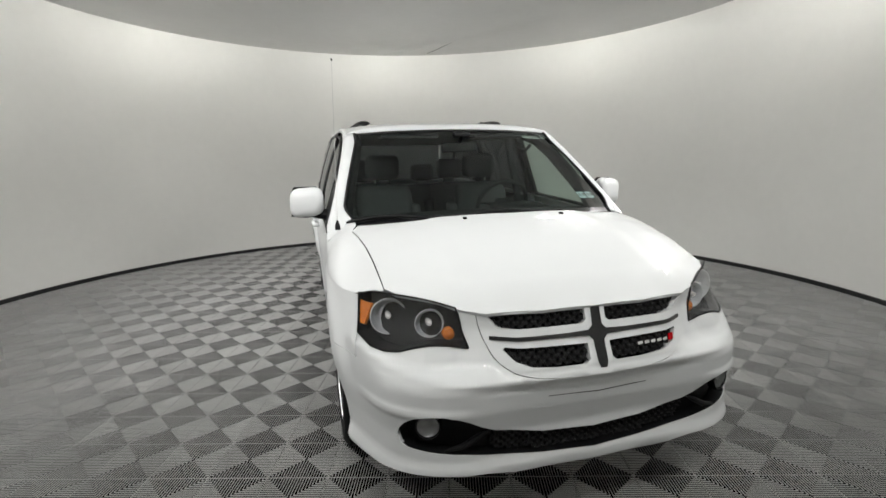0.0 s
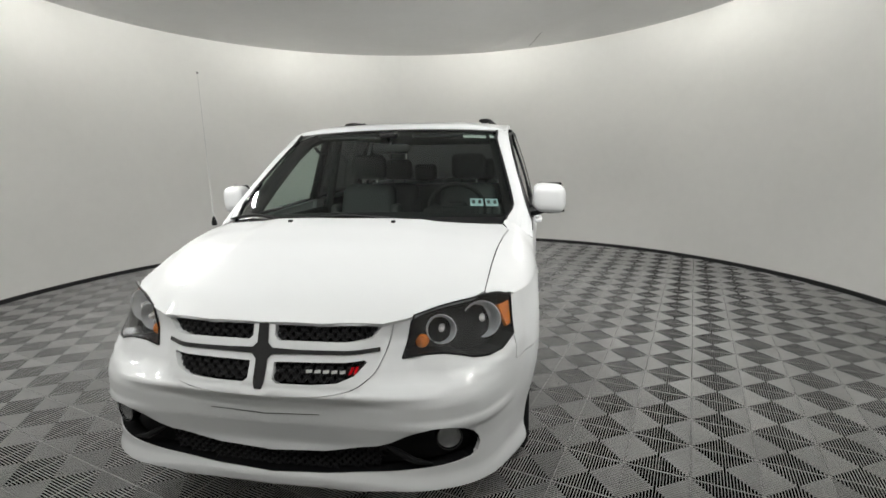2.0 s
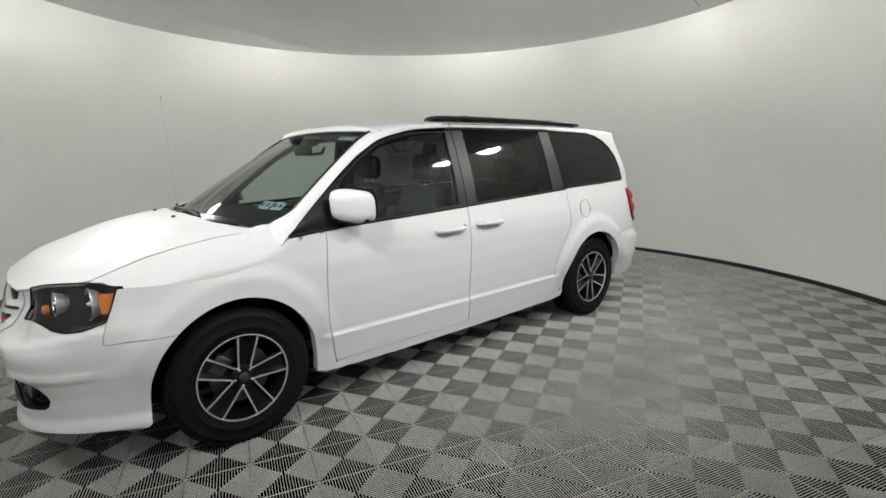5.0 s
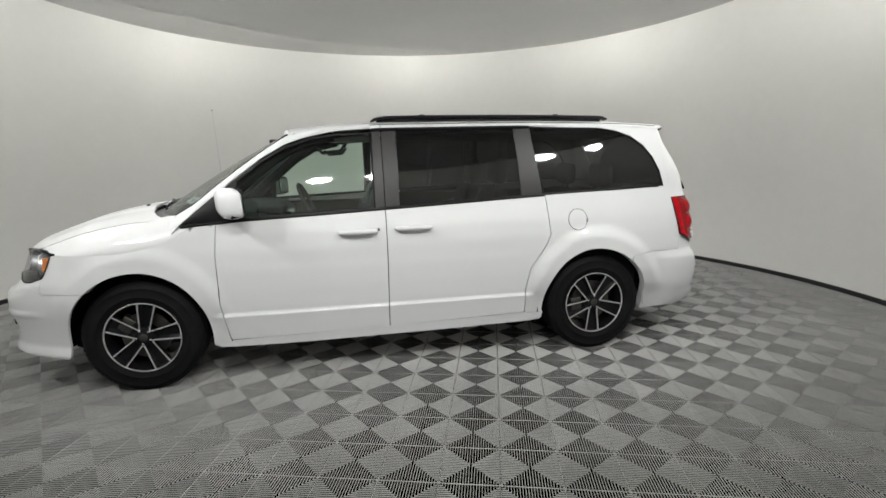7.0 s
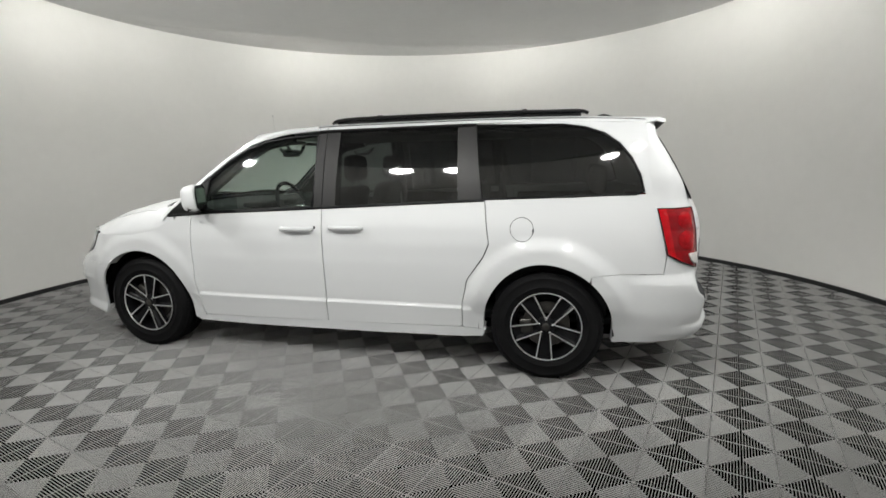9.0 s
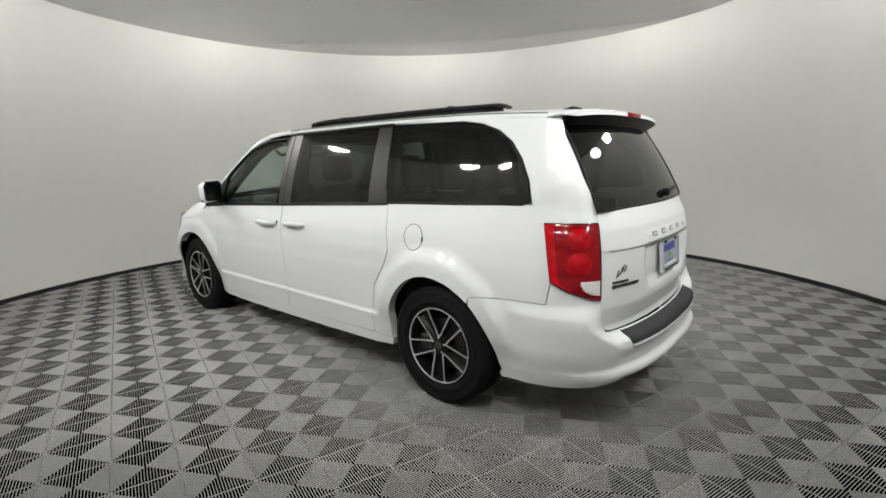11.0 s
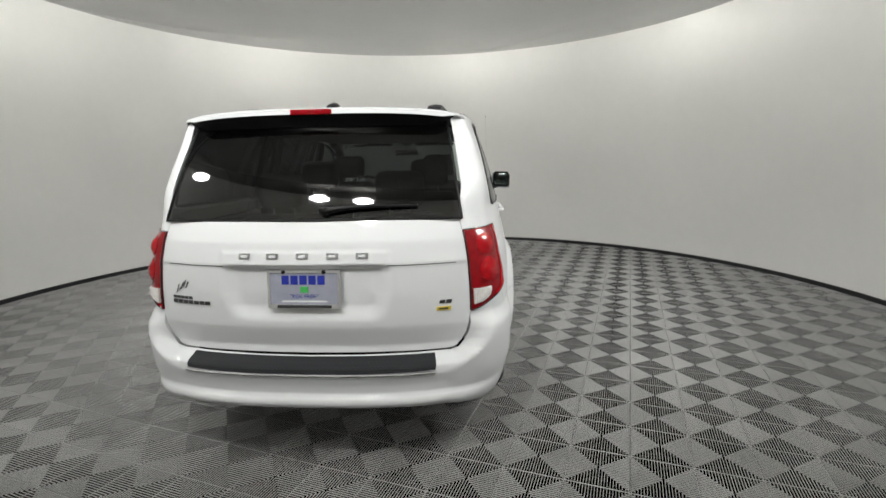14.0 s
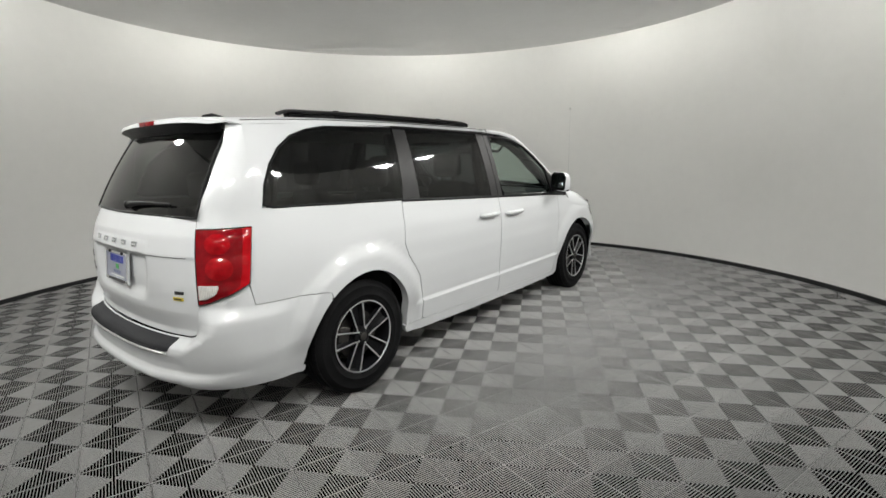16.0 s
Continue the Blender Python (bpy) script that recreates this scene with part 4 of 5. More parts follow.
CORNER = Curve([(0.29, -0.06), (0.325, -0.018), (0.352, 0.0), (0.379, -0.004), (0.398, -0.028), (0.45, -0.016), (0.55, 0.002), (0.62, 0.008), (0.655, 0.0), (0.69, -0.032), (0.73, -0.076), (0.80, -0.078)], 0.008)


def rear_skin(s, z, push=0.0):
    """The rear bumper: its corners stand proud of the tailgate and rise to a shoulder."""
    q = abs(s)
    x, y, nx, ny = at_s(2 * LONG - q if q > LONG else q)
    w = ss(0.0, 0.075, x - float(np.interp(z, [0.42, 0.50, 0.56, 0.58, 0.615, 0.66, 0.70, 0.75], [0.61, 0.61, 0.675, 0.705, 0.735, 0.752, 0.758, 0.760])))
    lift = w * max(0.0, ny) ** 2 * (CORNER(z) - REAR(z)) + 0.022 * ss(0.62, 0.86, x) * ss(1.92, 2.15, y) * ss(0.735, 0.66, z)
    return body(s, z, push + lift)


rear_half = [(LONG, 0.341), (s_rear(0.4), 0.340), (s_rear(0.62), 0.333), (s_rear(0.78), 0.312), (s_y(2.2), 0.292), (s_y(1.955), 0.272), (s_y(1.942), 0.285)]
rear_half += sy(arch(1, 0, 48, 10)) + sy([(1.80, 0.713), (1.862, 0.724), (2.228, 0.728), (2.248, 0.840)]) + [(s_y(2.342), 0.798), (GATE - 0.06, 0.758), (GATE, 0.746)]
rear_half += [(GATE + 0.004, 0.69), (GATE + 0.014, 0.645), (GATE + 0.034, 0.605), (GATE + 0.062, 0.577), (GATE + 0.10, 0.566), (s_rear(0.58), 0.566), (s_rear(0.3), 0.562), (LONG, 0.560)]
rear_poly = rear_half + [(2 * LONG - s, z) for s, z in rear_half[::-1] if s < LONG - 1e-6]
rear = panel("rear_bumper", rear_skin, rear_poly, PAINT, van, "white painted rear bumper", res=(0.018, 0.012), thick=0.06)
pad_poly = [(s_rear(0.575), 0.507), (LONG, 0.500), (2 * LONG - s_rear(0.575), 0.507), (2 * LONG - s_rear(0.59), 0.5605), (LONG, 0.5575), (s_rear(0.59), 0.5605)]
panel("step_pad", lambda s, z: body(s, z, 0.004), pad_poly, PAD, rear, "dark grey textured step pad", res=(0.03, 0.008), thick=0.004)
studs = Soup()
for row in range(5):
    z = 0.512 + 0.0095 * row
    for i in range(64):
        s = s_rear(0.56) + (2 * (LONG - s_rear(0.56))) * (i + 0.5 * (row % 2) + 0.25) / 64
        c = [body(s + ds, z + dz, 0.0042) for ds, dz in ((-0.006, 0), (0, -0.0030), (0.006, 0), (0, 0.0030))]
        studs.add(c + [body(s, z, 0.0066)], [[0, 1, 4], [1, 2, 4], [2, 3, 4], [3, 0, 4]])
tagged(studs.make("pad_stud", PAD, rear, smooth=False), kind="stuff")
tr("chrome_strip", [body(s, 0.497, 0.004) for s in np.linspace(s_rear(0.575), 2 * LONG - s_rear(0.575), 30)], 0.007, CHROME, rear, "thin chrome strip")

# tailgate
gate_half = [(LONG, 0.570), (s_rear(0.3), 0.572), (s_rear(0.58), 0.573), (GATE + 0.105, 0.573), (GATE + 0.067, 0.583), (GATE + 0.039, 0.610), (GATE + 0.019, 0.648), (GATE + 0.009, 0.692), (GATE + G, 0.75), (GATE + G, 1.168), (s_rear(0.35), 1.172), (LONG, 1.173)]
gate_poly = gate_half + [(2 * LONG - s, z) for s, z in gate_half[::-1] if s < LONG - 1e-6]


def gate_skin(s, z):
    x = abs(body(s, z).x)
    dish = ss(0.40, 0.30, x + 0.35 * max(0.0, 0.86 - z)) * ss(0.985, 0.960, z) * ss(0.72, 0.80, z) * 0.028
    lip = 0.004 * ss(0.955, 0.978, z) * ss(1.055, 1.035, z) * ss(0.385, 0.365, x)
    return body(s, z, lip - dish - 0.002 * ss(0.982, 0.976, z) * ss(0.968, 0.974, z))


gate = panel("tailgate", gate_skin, gate_poly, PAINT, van, "white tailgate with a recessed plate area", res=(0.02, 0.016), thick=0.02)
for x0, x1 in ((-0.70, -0.375), (0.375, 0.70)):
    tr("gate_crease", [gate_skin(LONG - (LONG - s_rear(abs(x))) * (1 if x > 0 else -1), 0.979) for x in np.linspace(x0, x1, 10)], 0.0022, INK, gate, sides=6)


def on_gate(x, z, d):
    s = s_rear(abs(x))
    s = s if x > 0 else 2 * LONG - s
    return gate_skin(s, z) + Vector((0, d, 0))


def gate_bar(name, x0, x1, z0, z1, material, label="", d=0.004, slant=0.0, parent=None, lean=0.0):
    c = [(x0, z0), (x1, z0 + lean), (x1 + slant, z1 + lean), (x0 + slant, z1)]
    p = [on_gate(x, z, d) for x, z in c]
    q = [on_gate(x, z, -0.002) for x, z in c]
    f = [[0, 1, 2, 3], [4, 7, 6, 5]] + [[i, i + 4, (i + 1) % 4 + 4, (i + 1) % 4] for i in range(4)]
    return obj(name, p + q, f, material, parent or gate, label)


for i in range(5):
    x = 0.270 - 0.1345 * i
    ring = gate_bar("badge_letter_block", x + 0.026, x - 0.026, 1.014, 1.038, LETTER, "spaced chrome badge block", d=0.006)
    gate_bar("block_inlay", x + 0.016, x - 0.014, 1.021, 1.031, PAINT, d=0.0068, parent=ring)
for i in range(5):
    gate_bar("badge_bar", 0.682 - 0.025 * i, 0.663 - 0.025 * i, 0.818, 0.830, INK, "small dark badge bar")
for i in range(7):
    gate_bar("badge_bar", 0.684 - 0.0325 * i, 0.658 - 0.0325 * i, 0.795, 0.811, INK, "small dark badge bar")
for i, (dz, h) in enumerate(((0, 0.05), (0.012, 0.022), (0.022, 0.045), (0.034, 0.045), (0.030, 0.04))):
    gate_bar("script_stroke", 0.658 - 0.015 * i, 0.654 - 0.015 * i, 0.846 + dz * 0.8, 0.846 + dz * 0.8 + h * 0.75, INK, "dark script stroke", slant=-0.016)
gate_bar("badge_bar", -0.612, -0.638, 0.796, 0.812, INK, "small dark badge bar", slant=-0.004)
gate_bar("badge_bar", -0.644, -0.670, 0.796, 0.812, INK, "small dark badge bar", slant=-0.004)
gate_bar("fuel_badge", -0.600, -0.668, 0.764, 0.781, YELLOW, "yellow rectangular badge")
gate_bar("badge_bar", -0.610, -0.655, 0.769, 0.776, INK, d=0.005)

# licence plate
plate = panel("licence_plate", lambda x, z: Vector((x, on_gate(0, 0.88, 0.022).y - 0.09 * (z - 0.88) - 0.0, z)), [(-0.155, 0.797), (0.155, 0.797), (0.155, 0.953), (-0.155, 0.953)], PLATE, gate, "blue-grey metal dealer plate", out=(0, 1, 0), thick=0.004)


def on_plate(x, z, d):
    return Vector((x, on_gate(0, 0.88, 0.022).y - 0.09 * (z - 0.88) + d, z))


panel("plate_frame", lambda x, z: on_plate(x, z, 0.006), [(-0.162, 0.792), (0.162, 0.792), (0.162, 0.962), (-0.162, 0.962)], CHROME, plate, "chrome plate frame", holes=[[(-0.151, 0.810), (0.151, 0.810), (0.151, 0.951), (-0.151, 0.951)]], out=(0, 1, 0), thick=0.014)


def plate_bar(x0, x1, z0, z1, material, label=""):
    p = [on_plate(x, z, 0.002) for x, z in ((x0, z0), (x1, z0), (x1, z1), (x0, z1))] + [on_plate(x, z, -0.002) for x, z in ((x0, z0), (x1, z0), (x1, z1), (x0, z1))]
    obj("plate_bar", p, [[0, 1, 2, 3], [4, 7, 6, 5]] + [[i, i + 4, (i + 1) % 4 + 4, (i + 1) % 4] for i in range(4)], material, plate, label)


for i in range(5):
    plate_bar(0.100 - 0.040 * i, 0.068 - 0.040 * i, 0.898, 0.938, BLUE, "blue plate lettering bar")
plate_bar(0.018, -0.018, 0.862, 0.888, GREEN, "small green emblem")
words = bpy.data.curves.new("plate_words", "FONT")
words.body, words.size, words.align_x, words.resolution_u = '"RISK FREE!"', 0.024, "CENTER", 3
lettering = bpy.data.objects.new("plate_words", words)
letters = bpy.data.meshes.new_from_object(lettering)
obj("plate_lettering", [on_plate(-v.co.x, 0.837 + v.co.y, 0.0022) for v in letters.vertices], [list(f.vertices) for f in letters.polygons], BLUE, plate, "blue printed words")
bpy.data.objects.remove(lettering)
bpy.data.meshes.remove(letters)
plate_bar(0.10, -0.10, 0.819, 0.825, STICKER, "pale plate bar")
obj("plate_text_bar", [on_plate(x, z, 0.0085) for x, z in ((0.12, 0.794), (-0.12, 0.794), (-0.12, 0.806), (0.12, 0.806))], [[0, 1, 2, 3]], INK, plate, "dark frame lettering bar")
for x in (-0.09, 0.09):
    Soup().add(*lathe([(0, 0.009), (0.004, 0.008), (0.006, 0.001)], 12, "y"), Matrix.Translation(on_plate(x, 0.955, 0.007))).make("plate_screw", GLOSS, plate)

# rear window, wiper, spoiler, high brake lamp
rw = panel("rear_window", back, [(-0.995, 0.0), (0.995, 0.0), (0.995, 1.0), (-0.995, 1.0)], PRIVACY, gate, "dark tinted rear window", res=(0.06, 0.08), thick=0.004)
edge_loop = [back(a, 0.0) for a in np.linspace(-0.99, 0.99, 16)] + [back(0.99, b) for b in np.linspace(0.05, 1, 8)] + [back(a, 1.0) for a in np.linspace(0.99, -0.99, 16)] + [back(-0.99, b) for b in np.linspace(1, 0.05, 8)]
tr("window_seal", edge_loop + edge_loop[:1], 0.006, BLACK, rw, "black window seal")
wp = back(-0.13, 0.10) + Vector((0, 0.022, 0))
wiper = tr("rear_wiper", [wp, back(-0.25, 0.125) + Vector((0, 0.026, 0)), back(-0.45, 0.14) + Vector((0, 0.024, 0)), back(-0.72, 0.135) + Vector((0, 0.018, 0))], [0.020, 0.013, 0.009, 0.006], BLACK, gate, "black rear wiper")
Soup().add(*lathe([(-0.02, 0.022), (0.012, 0.022), (0.018, 0.014), (0.019, 0.001)], 18, "y"), Matrix.Translation(wp)).make("wiper_hub", BLACK, wiper)
roof_poly = [(-0.57, 0.02), (2.112, 0.02), (2.14, 0.14), (2.165, 0.36), (2.165, math.pi - 0.36), (2.14, math.pi - 0.14), (2.112, math.pi - 0.02), (-0.57, math.pi - 0.02)]
top = panel("roof", roof, roof_poly, PAINT, van, "white roof panel", res=(0.05, 0.09), thick=0.010, out=(0, 0, 1))


def roof_front(u, t):
    """The roof's rolled front edge, from the windscreen's top back to the roof."""
    p = roof(-0.57, t)
    q = screen(max(-1.0, min(1.0, p.x / 0.68)), 1.0) + Vector((0, -0.002, 0.006))
    return q.lerp(p, u) + Vector((0, -0.3, 0.8)) * 0.010 * 4 * u * (1 - u)


panel("roof_front", roof_front, [(0, 0.05), (1, 0.05), (1, math.pi - 0.05), (0, math.pi - 0.05)], PAINT, top, res=(0.25, 0.09), thick=0.006, out=(0, -0.3, 1))
spoil = Soup()
for i, t in enumerate(np.linspace(0.40, math.pi - 0.40, 31)):
    p = roof(2.165, float(t))
    k = ss(0.40, 0.66, float(t)) * ss(math.pi - 0.40, math.pi - 0.66, float(t))
    f = 0.45 + 0.55 * k
    spoil.v += [tuple(p + Vector((0, -0.01, 0.0))), tuple(p + Vector((0, 0.030 * k, -0.012 * f))), tuple(p + Vector((0, 0.032 * k, -0.030 * f)))]
    if i:
        for j in range(2):
            spoil.f.append([(i - 1) * 3 + j, (i - 1) * 3 + j + 1, i * 3 + j + 1, i * 3 + j])
sp = spoil.make("spoiler", PAINT, van, "white roof spoiler lip")
shade = Soup()
for i, t in enumerate(np.linspace(0.40, math.pi - 0.40, 31)):
    p = roof(2.165, float(t))
    a = math.cos(float(t))
    k = ss(0.40, 0.66, float(t)) * ss(math.pi - 0.40, math.pi - 0.66, float(t))
    q = back(max(-0.98, min(0.98, a * 1.02)), 0.97)
    shade.v += [tuple(p + Vector((0, 0.031 * k - 0.001, -0.0305 * (0.45 + 0.55 * k)))), tuple(q + Vector((0, 0.006, 0.0)))]
    if i:
        shade.f.append([(i - 1) * 2, (i - 1) * 2 + 1, i * 2 + 1, i * 2])
shade.make("spoiler_underside", BLACK, sp, "black spoiler underside")
p = roof(2.165, math.pi / 2)
block("high_brake_lamp", (-0.096, p.y + 0.012, p.z - 0.034), (0.096, p.y + 0.040, p.z - 0.008), 0.006, RED_DEEP, sp, "dark red high-mounted brake lamp")
fin_p = roof(1.86, math.pi / 2)
Soup().add(*tube([(0, 1.80, fin_p.z - 0.006), (0, 1.85, fin_p.z + 0.012), (0, 1.91, fin_p.z + 0.022), (0, 1.96, fin_p.z + 0.010), (0, 1.98, fin_p.z - 0.008)], [0.016, 0.026, 0.030, 0.028, 0.016], 12, 0.7)).make("roof_antenna", GLOSS, van, "small black roof antenna fin")

# A-pillars, windscreen, wipers, rails
LOWLINE = [(-1.34, 0.965), (-1.262, 1.056), (-1.05, 1.235), (-0.915, 1.345), (-0.76, 1.462), (-0.602, 1.553), (-0.45, 1.602), (-0.305, 1.628), (-0.05, 1.645)]


def a_pillar(u, c):
    """From the side window's edge (c=0) over to the windscreen's edge (c=1)."""
    y = -1.262 + u * 1.21
    z = float(np.interp(y, [q[0] for q in LOWLINE], [q[1] for q in LOWLINE]))
    p0 = upper(y, z, 0.003)
    b = (y + 1.262) / 0.665
    if b < 1:
        p2 = screen(0.962 - 0.08 * ss(0.16, 0.0, b) + 0.03 * ss(0.85, 1.0, b), b) + Vector((0.002, -0.004, 0.006))
    else:
        p2 = roof(-0.60 + (b - 1) * 0.665, 0.35)
        p2 = screen(0.992, 1.0).lerp(p2, ss(1.0, 1.35, b)) + Vector((0.002, 0, 0.003))
    n = Vector((0.75, -0.25, 0.6))
    return p0.lerp(p2, c) + n * 0.018 * 4 * c * (1 - c)


glass_ws = panel("windscreen", screen, [(-1, 0.13), (-0.975, 0.07), (-0.93, 0.03), (-0.86, 0.0), (0.86, 0.0), (0.93, 0.03), (0.975, 0.07), (1, 0.13), (1, 1), (-1, 1)], SCREEN, van, "tinted windscreen", res=(0.06, 0.06), thick=0.004)
for lo, hi, b0, b1 in ((-0.86, 0.86, 0.004, 0.045), (-0.99, 0.99, 0.982, 0.998)):
    panel("windscreen_band", lambda a, b: screen(a, b) + Vector((0, -0.003, 0.003)), [(lo, b0), (hi, b0), (hi, b1), (lo, b1)], GLOSS, glass_ws, "black windscreen border", res=(0.06, 0.03), thick=0)
for m in SIDES:
    panel("windscreen_pillar", a_pillar, [(-0.03, 0.0), (1.0, 0.0), (1.0, 1.0), (-0.03, 1.0)], PAINT, van, "white windscreen pillar", mirror=m, res=(0.03, 0.2), thick=0.015, out=(0.6, -0.3, 0.5))
    tr("windscreen_seal", [screen(0.954 - 0.08 * ss(0.16, 0.0, b) + 0.03 * ss(0.85, 1.0, b), b) + Vector((0, -0.004, 0.005)) for b in np.linspace(0.0, 1.0, 26)], 0.008, GLOSS, glass_ws, "black windscreen edge", mirror=m)
    # roof rail
    xs = 0.530
    def rz(y):
        return roof(y, math.acos(min(0.99, (xs / RAIL_X(y)) ** (1 / 0.72)))).z
    path = [(xs + 0.004, -0.04, rz(-0.04) + 0.006), (xs, 0.02, rz(0.02) + 0.026), (xs, 0.2, rz(0.2) + 0.033), (xs, 0.7, rz(0.7) + 0.033), (xs - 0.005, 1.2, rz(1.2) + 0.033), (xs - 0.006, 1.58, rz(1.58) + 0.033), (xs - 0.008, 1.72, rz(1.72) + 0.033), (xs - 0.009, 1.775, rz(1.77) + 0.020)]
    path = [tuple(q) for q in spline(path, 6)]
    rail = tr("roof_rail", path, [0.022, 0.028, 0.034] + [0.042] * (len(path) - 6) + [0.040] * 3, PILLAR, van, "black roof rail with stowed crossbar", mirror=m, sides=14, flat=0.27)
    tr("rail_base", [(xs - 0.006 - 0.010 * max(0.0, y - 1), y, rz(y) + 0.012) for y in np.linspace(0.02, 1.73, 30)], 0.018, PILLAR, rail, mirror=m, sides=8, flat=0.9)
    for y in (0.06, 0.36, 1.32, 1.66):
        block("rail_foot", (xs - 0.022, y - 0.06, rz(y) - 0.012), (xs + 0.012, y + 0.06, rz(y) + 0.020), 0.006, BLACK, rail, mirror=m)
    for y in (0.33, 1.36):
        block("rail_clip", (xs - 0.014, y - 0.018, rz(y) + 0.036), (xs + 0.010, y + 0.018, rz(y) + 0.050), 0.005, BLACK, rail, mirror=m)
    tr("roof_channel", [roof(y, 0.30) + Vector((0, 0, 0.0005)) for y in np.linspace(-0.55, 2.1, 30)], 0.0035, INK, van, "dark roof seam", mirror=m, sides=6)
    tr("roof_joint", [upper(0.014, RAIL_Z(0.014) - 0.006, 0.0015)] + [roof(0.014, t) + Vector((0.0006, 0, 0.0006)) for t in (0.06, 0.14, 0.22, 0.30)], 0.0022, INK, van, mirror=m, sides=6)
    # door mirror
    arm = tr("door_mirror", [(0.88, -0.985, 1.120), (0.94, -0.97, 1.128), (1.0, -0.945, 1.140)], [0.034, 0.030, 0.026], BLACK, van, "white door mirror on a black arm", mirror=m)
    v, f = bevel_box((0.922, -1.025, 1.118), (1.115, -0.875, 1.292), 0.052)
    v = [Vector((p.x, p.y - 0.018 + (p.x - 0.92) * 0.42 + 0.10 * (1.20 - p.z) * 0.6, p.z - 0.02 * (p.x - 0.92) / 0.2)) for p in v]
    v = [Vector((p.x - 0.010, min(p.y, -0.896 + (p.x - 0.92) * 0.35 + 0.06 * (1.20 - p.z)), p.z)) for p in v]
    if m:
        v, f = [Vector((-p.x, p.y, p.z)) for p in v], [q[::-1] for q in f]
    obj("mirror_shell", v, f, PAINT, arm, "white mirror shell", smooth=True)
    k = -1 if m else 1
    bv = [Vector((k * (x - 0.010), -0.893 + (x - 0.92) * 0.35 + 0.06 * (1.20 - z), z)) for x, z in ((0.930, 1.142), (0.950, 1.124), (1.080, 1.118), (1.104, 1.134), (1.112, 1.240), (1.088, 1.283), (0.960, 1.287), (0.931, 1.264))]
    obj("mirror_bezel", bv, [list(range(8)) if m else list(range(7, -1, -1))], BLACK, arm, "black mirror bezel")
    gv = [Vector((k * (x - 0.010), -0.890 + (x - 0.92) * 0.35 + 0.06 * (1.20 - z), z)) for x, z in ((0.948, 1.146), (1.086, 1.140), (1.094, 1.245), (1.076, 1.266), (0.964, 1.268), (0.946, 1.255))]
    obj("mirror_glass", gv, [[0, 1, 2, 3, 4, 5] if m else [5, 4, 3, 2, 1, 0]], MIRROR, arm, "mirror glass with a dark reflection put into its tint")
    low = [Vector((k * x, y, z)) for x, y, z in ((0.925, -0.985, 1.118), (1.02, -0.955, 1.106), (1.10, -0.90, 1.110), (1.09, -0.86, 1.118), (0.95, -0.86, 1.122))]
    obj("mirror_base", low + [p + Vector((0, 0, 0.02)) for p in low], [[0, 1, 2, 3, 4], [9, 8, 7, 6, 5]] + [[i, (i + 1) % 5, (i + 1) % 5 + 5, i + 5] for i in range(5)], BLACK, arm, "black mirror underside")

for x0, y_, x1 in ((0.30, 0, -0.32), (-0.38, 0, -0.80)):
    pts = [screen((x0 + (x1 - x0) * t) / 0.86, 0.012 + 0.035 * math.sin(math.pi * t)) + Vector((0, -0.020, 0.012)) for t in np.linspace(0, 1, 10)]
    wip = tr("wiper", pts, [0.012] + [0.008] * 8 + [0.005], BLACK, van, "black windscreen wiper")
    pts = [screen((x0 + (x1 - x0) * t) / 0.86, 0.030 + 0.030 * math.sin(math.pi * t)) + Vector((0, -0.008, 0.004)) for t in np.linspace(0.15, 1.0, 10)]
    tr("wiper_blade", pts, 0.006, RUBBER, wip)

# mast antenna on the right wing
mast_p = Vector((-0.862, -1.395, 1.085))
mast = Soup().add(*lathe([(0, 0.016), (0.02, 0.015), (0.045, 0.007), (0.05, 0.003)], 14, "z"), Matrix.Translation(mast_p)).make("mast_antenna", BLACK, van, "thin mast antenna on a black base")
tr("rod", [mast_p + Vector((0, 0, 0.04)), Vector((-0.846, -1.427, 1.915))], [0.0020, 0.0012], MAST, mast, sides=6)
Soup().add(*lathe([(0, 0.004), (0.006, 0.005), (0.012, 0.001)], 8, "z"), Matrix.Translation((-0.846, -1.427, 1.912))).make("tip", INK, mast)

# stickers behind the windscreen
def sticker(name, a0, a1, b0, b1, material, label, ink=None):
    f = lambda a, b: screen(a, b) + Vector((0, 0.006, -0.006))
    ob = panel(name, f, [(a0, b0), (a1, b0), (a1, b1), (a0, b1)], material, glass_ws, label, thick=0, res=(0.05, 0.05), out=(0, -1, 0.6))
    if ink:
        for i in range(ink):
            w = (a1 - a0) / ink
            g = lambda a, b: screen(a, b) + Vector((0, 0.004, -0.004))
            panel("sticker_bar", g, [(a0 + w * (i + 0.25), b0 + 0.3 * (b1 - b0)), (a0 + w * (i + 0.75), b0 + 0.3 * (b1 - b0)), (a0 + w * (i + 0.75), b0 + 0.75 * (b1 - b0)), (a0 + w * (i + 0.25), b0 + 0.75 * (b1 - b0))], INK, ob, thick=0, res=(0.05, 0.05), out=(0, -1, 0.6))
    return ob


sticker("price_tag", 0.66, 0.87, 0.905, 0.945, STICKER, "white stock tag with small dark bars", 8)
sticker("small_tag", 0.90, 0.94, 0.915, 0.95, STICKER, "small white tag")
sticker("inspection_sticker", 0.685, 0.765, 0.150, 0.215, STICKER_BLUE, "pale blue inspection sticker", 2)
sticker("inspection_sticker", 0.780, 0.860, 0.150, 0.215, STICKER_BLUE, "pale blue inspection sticker", 2)

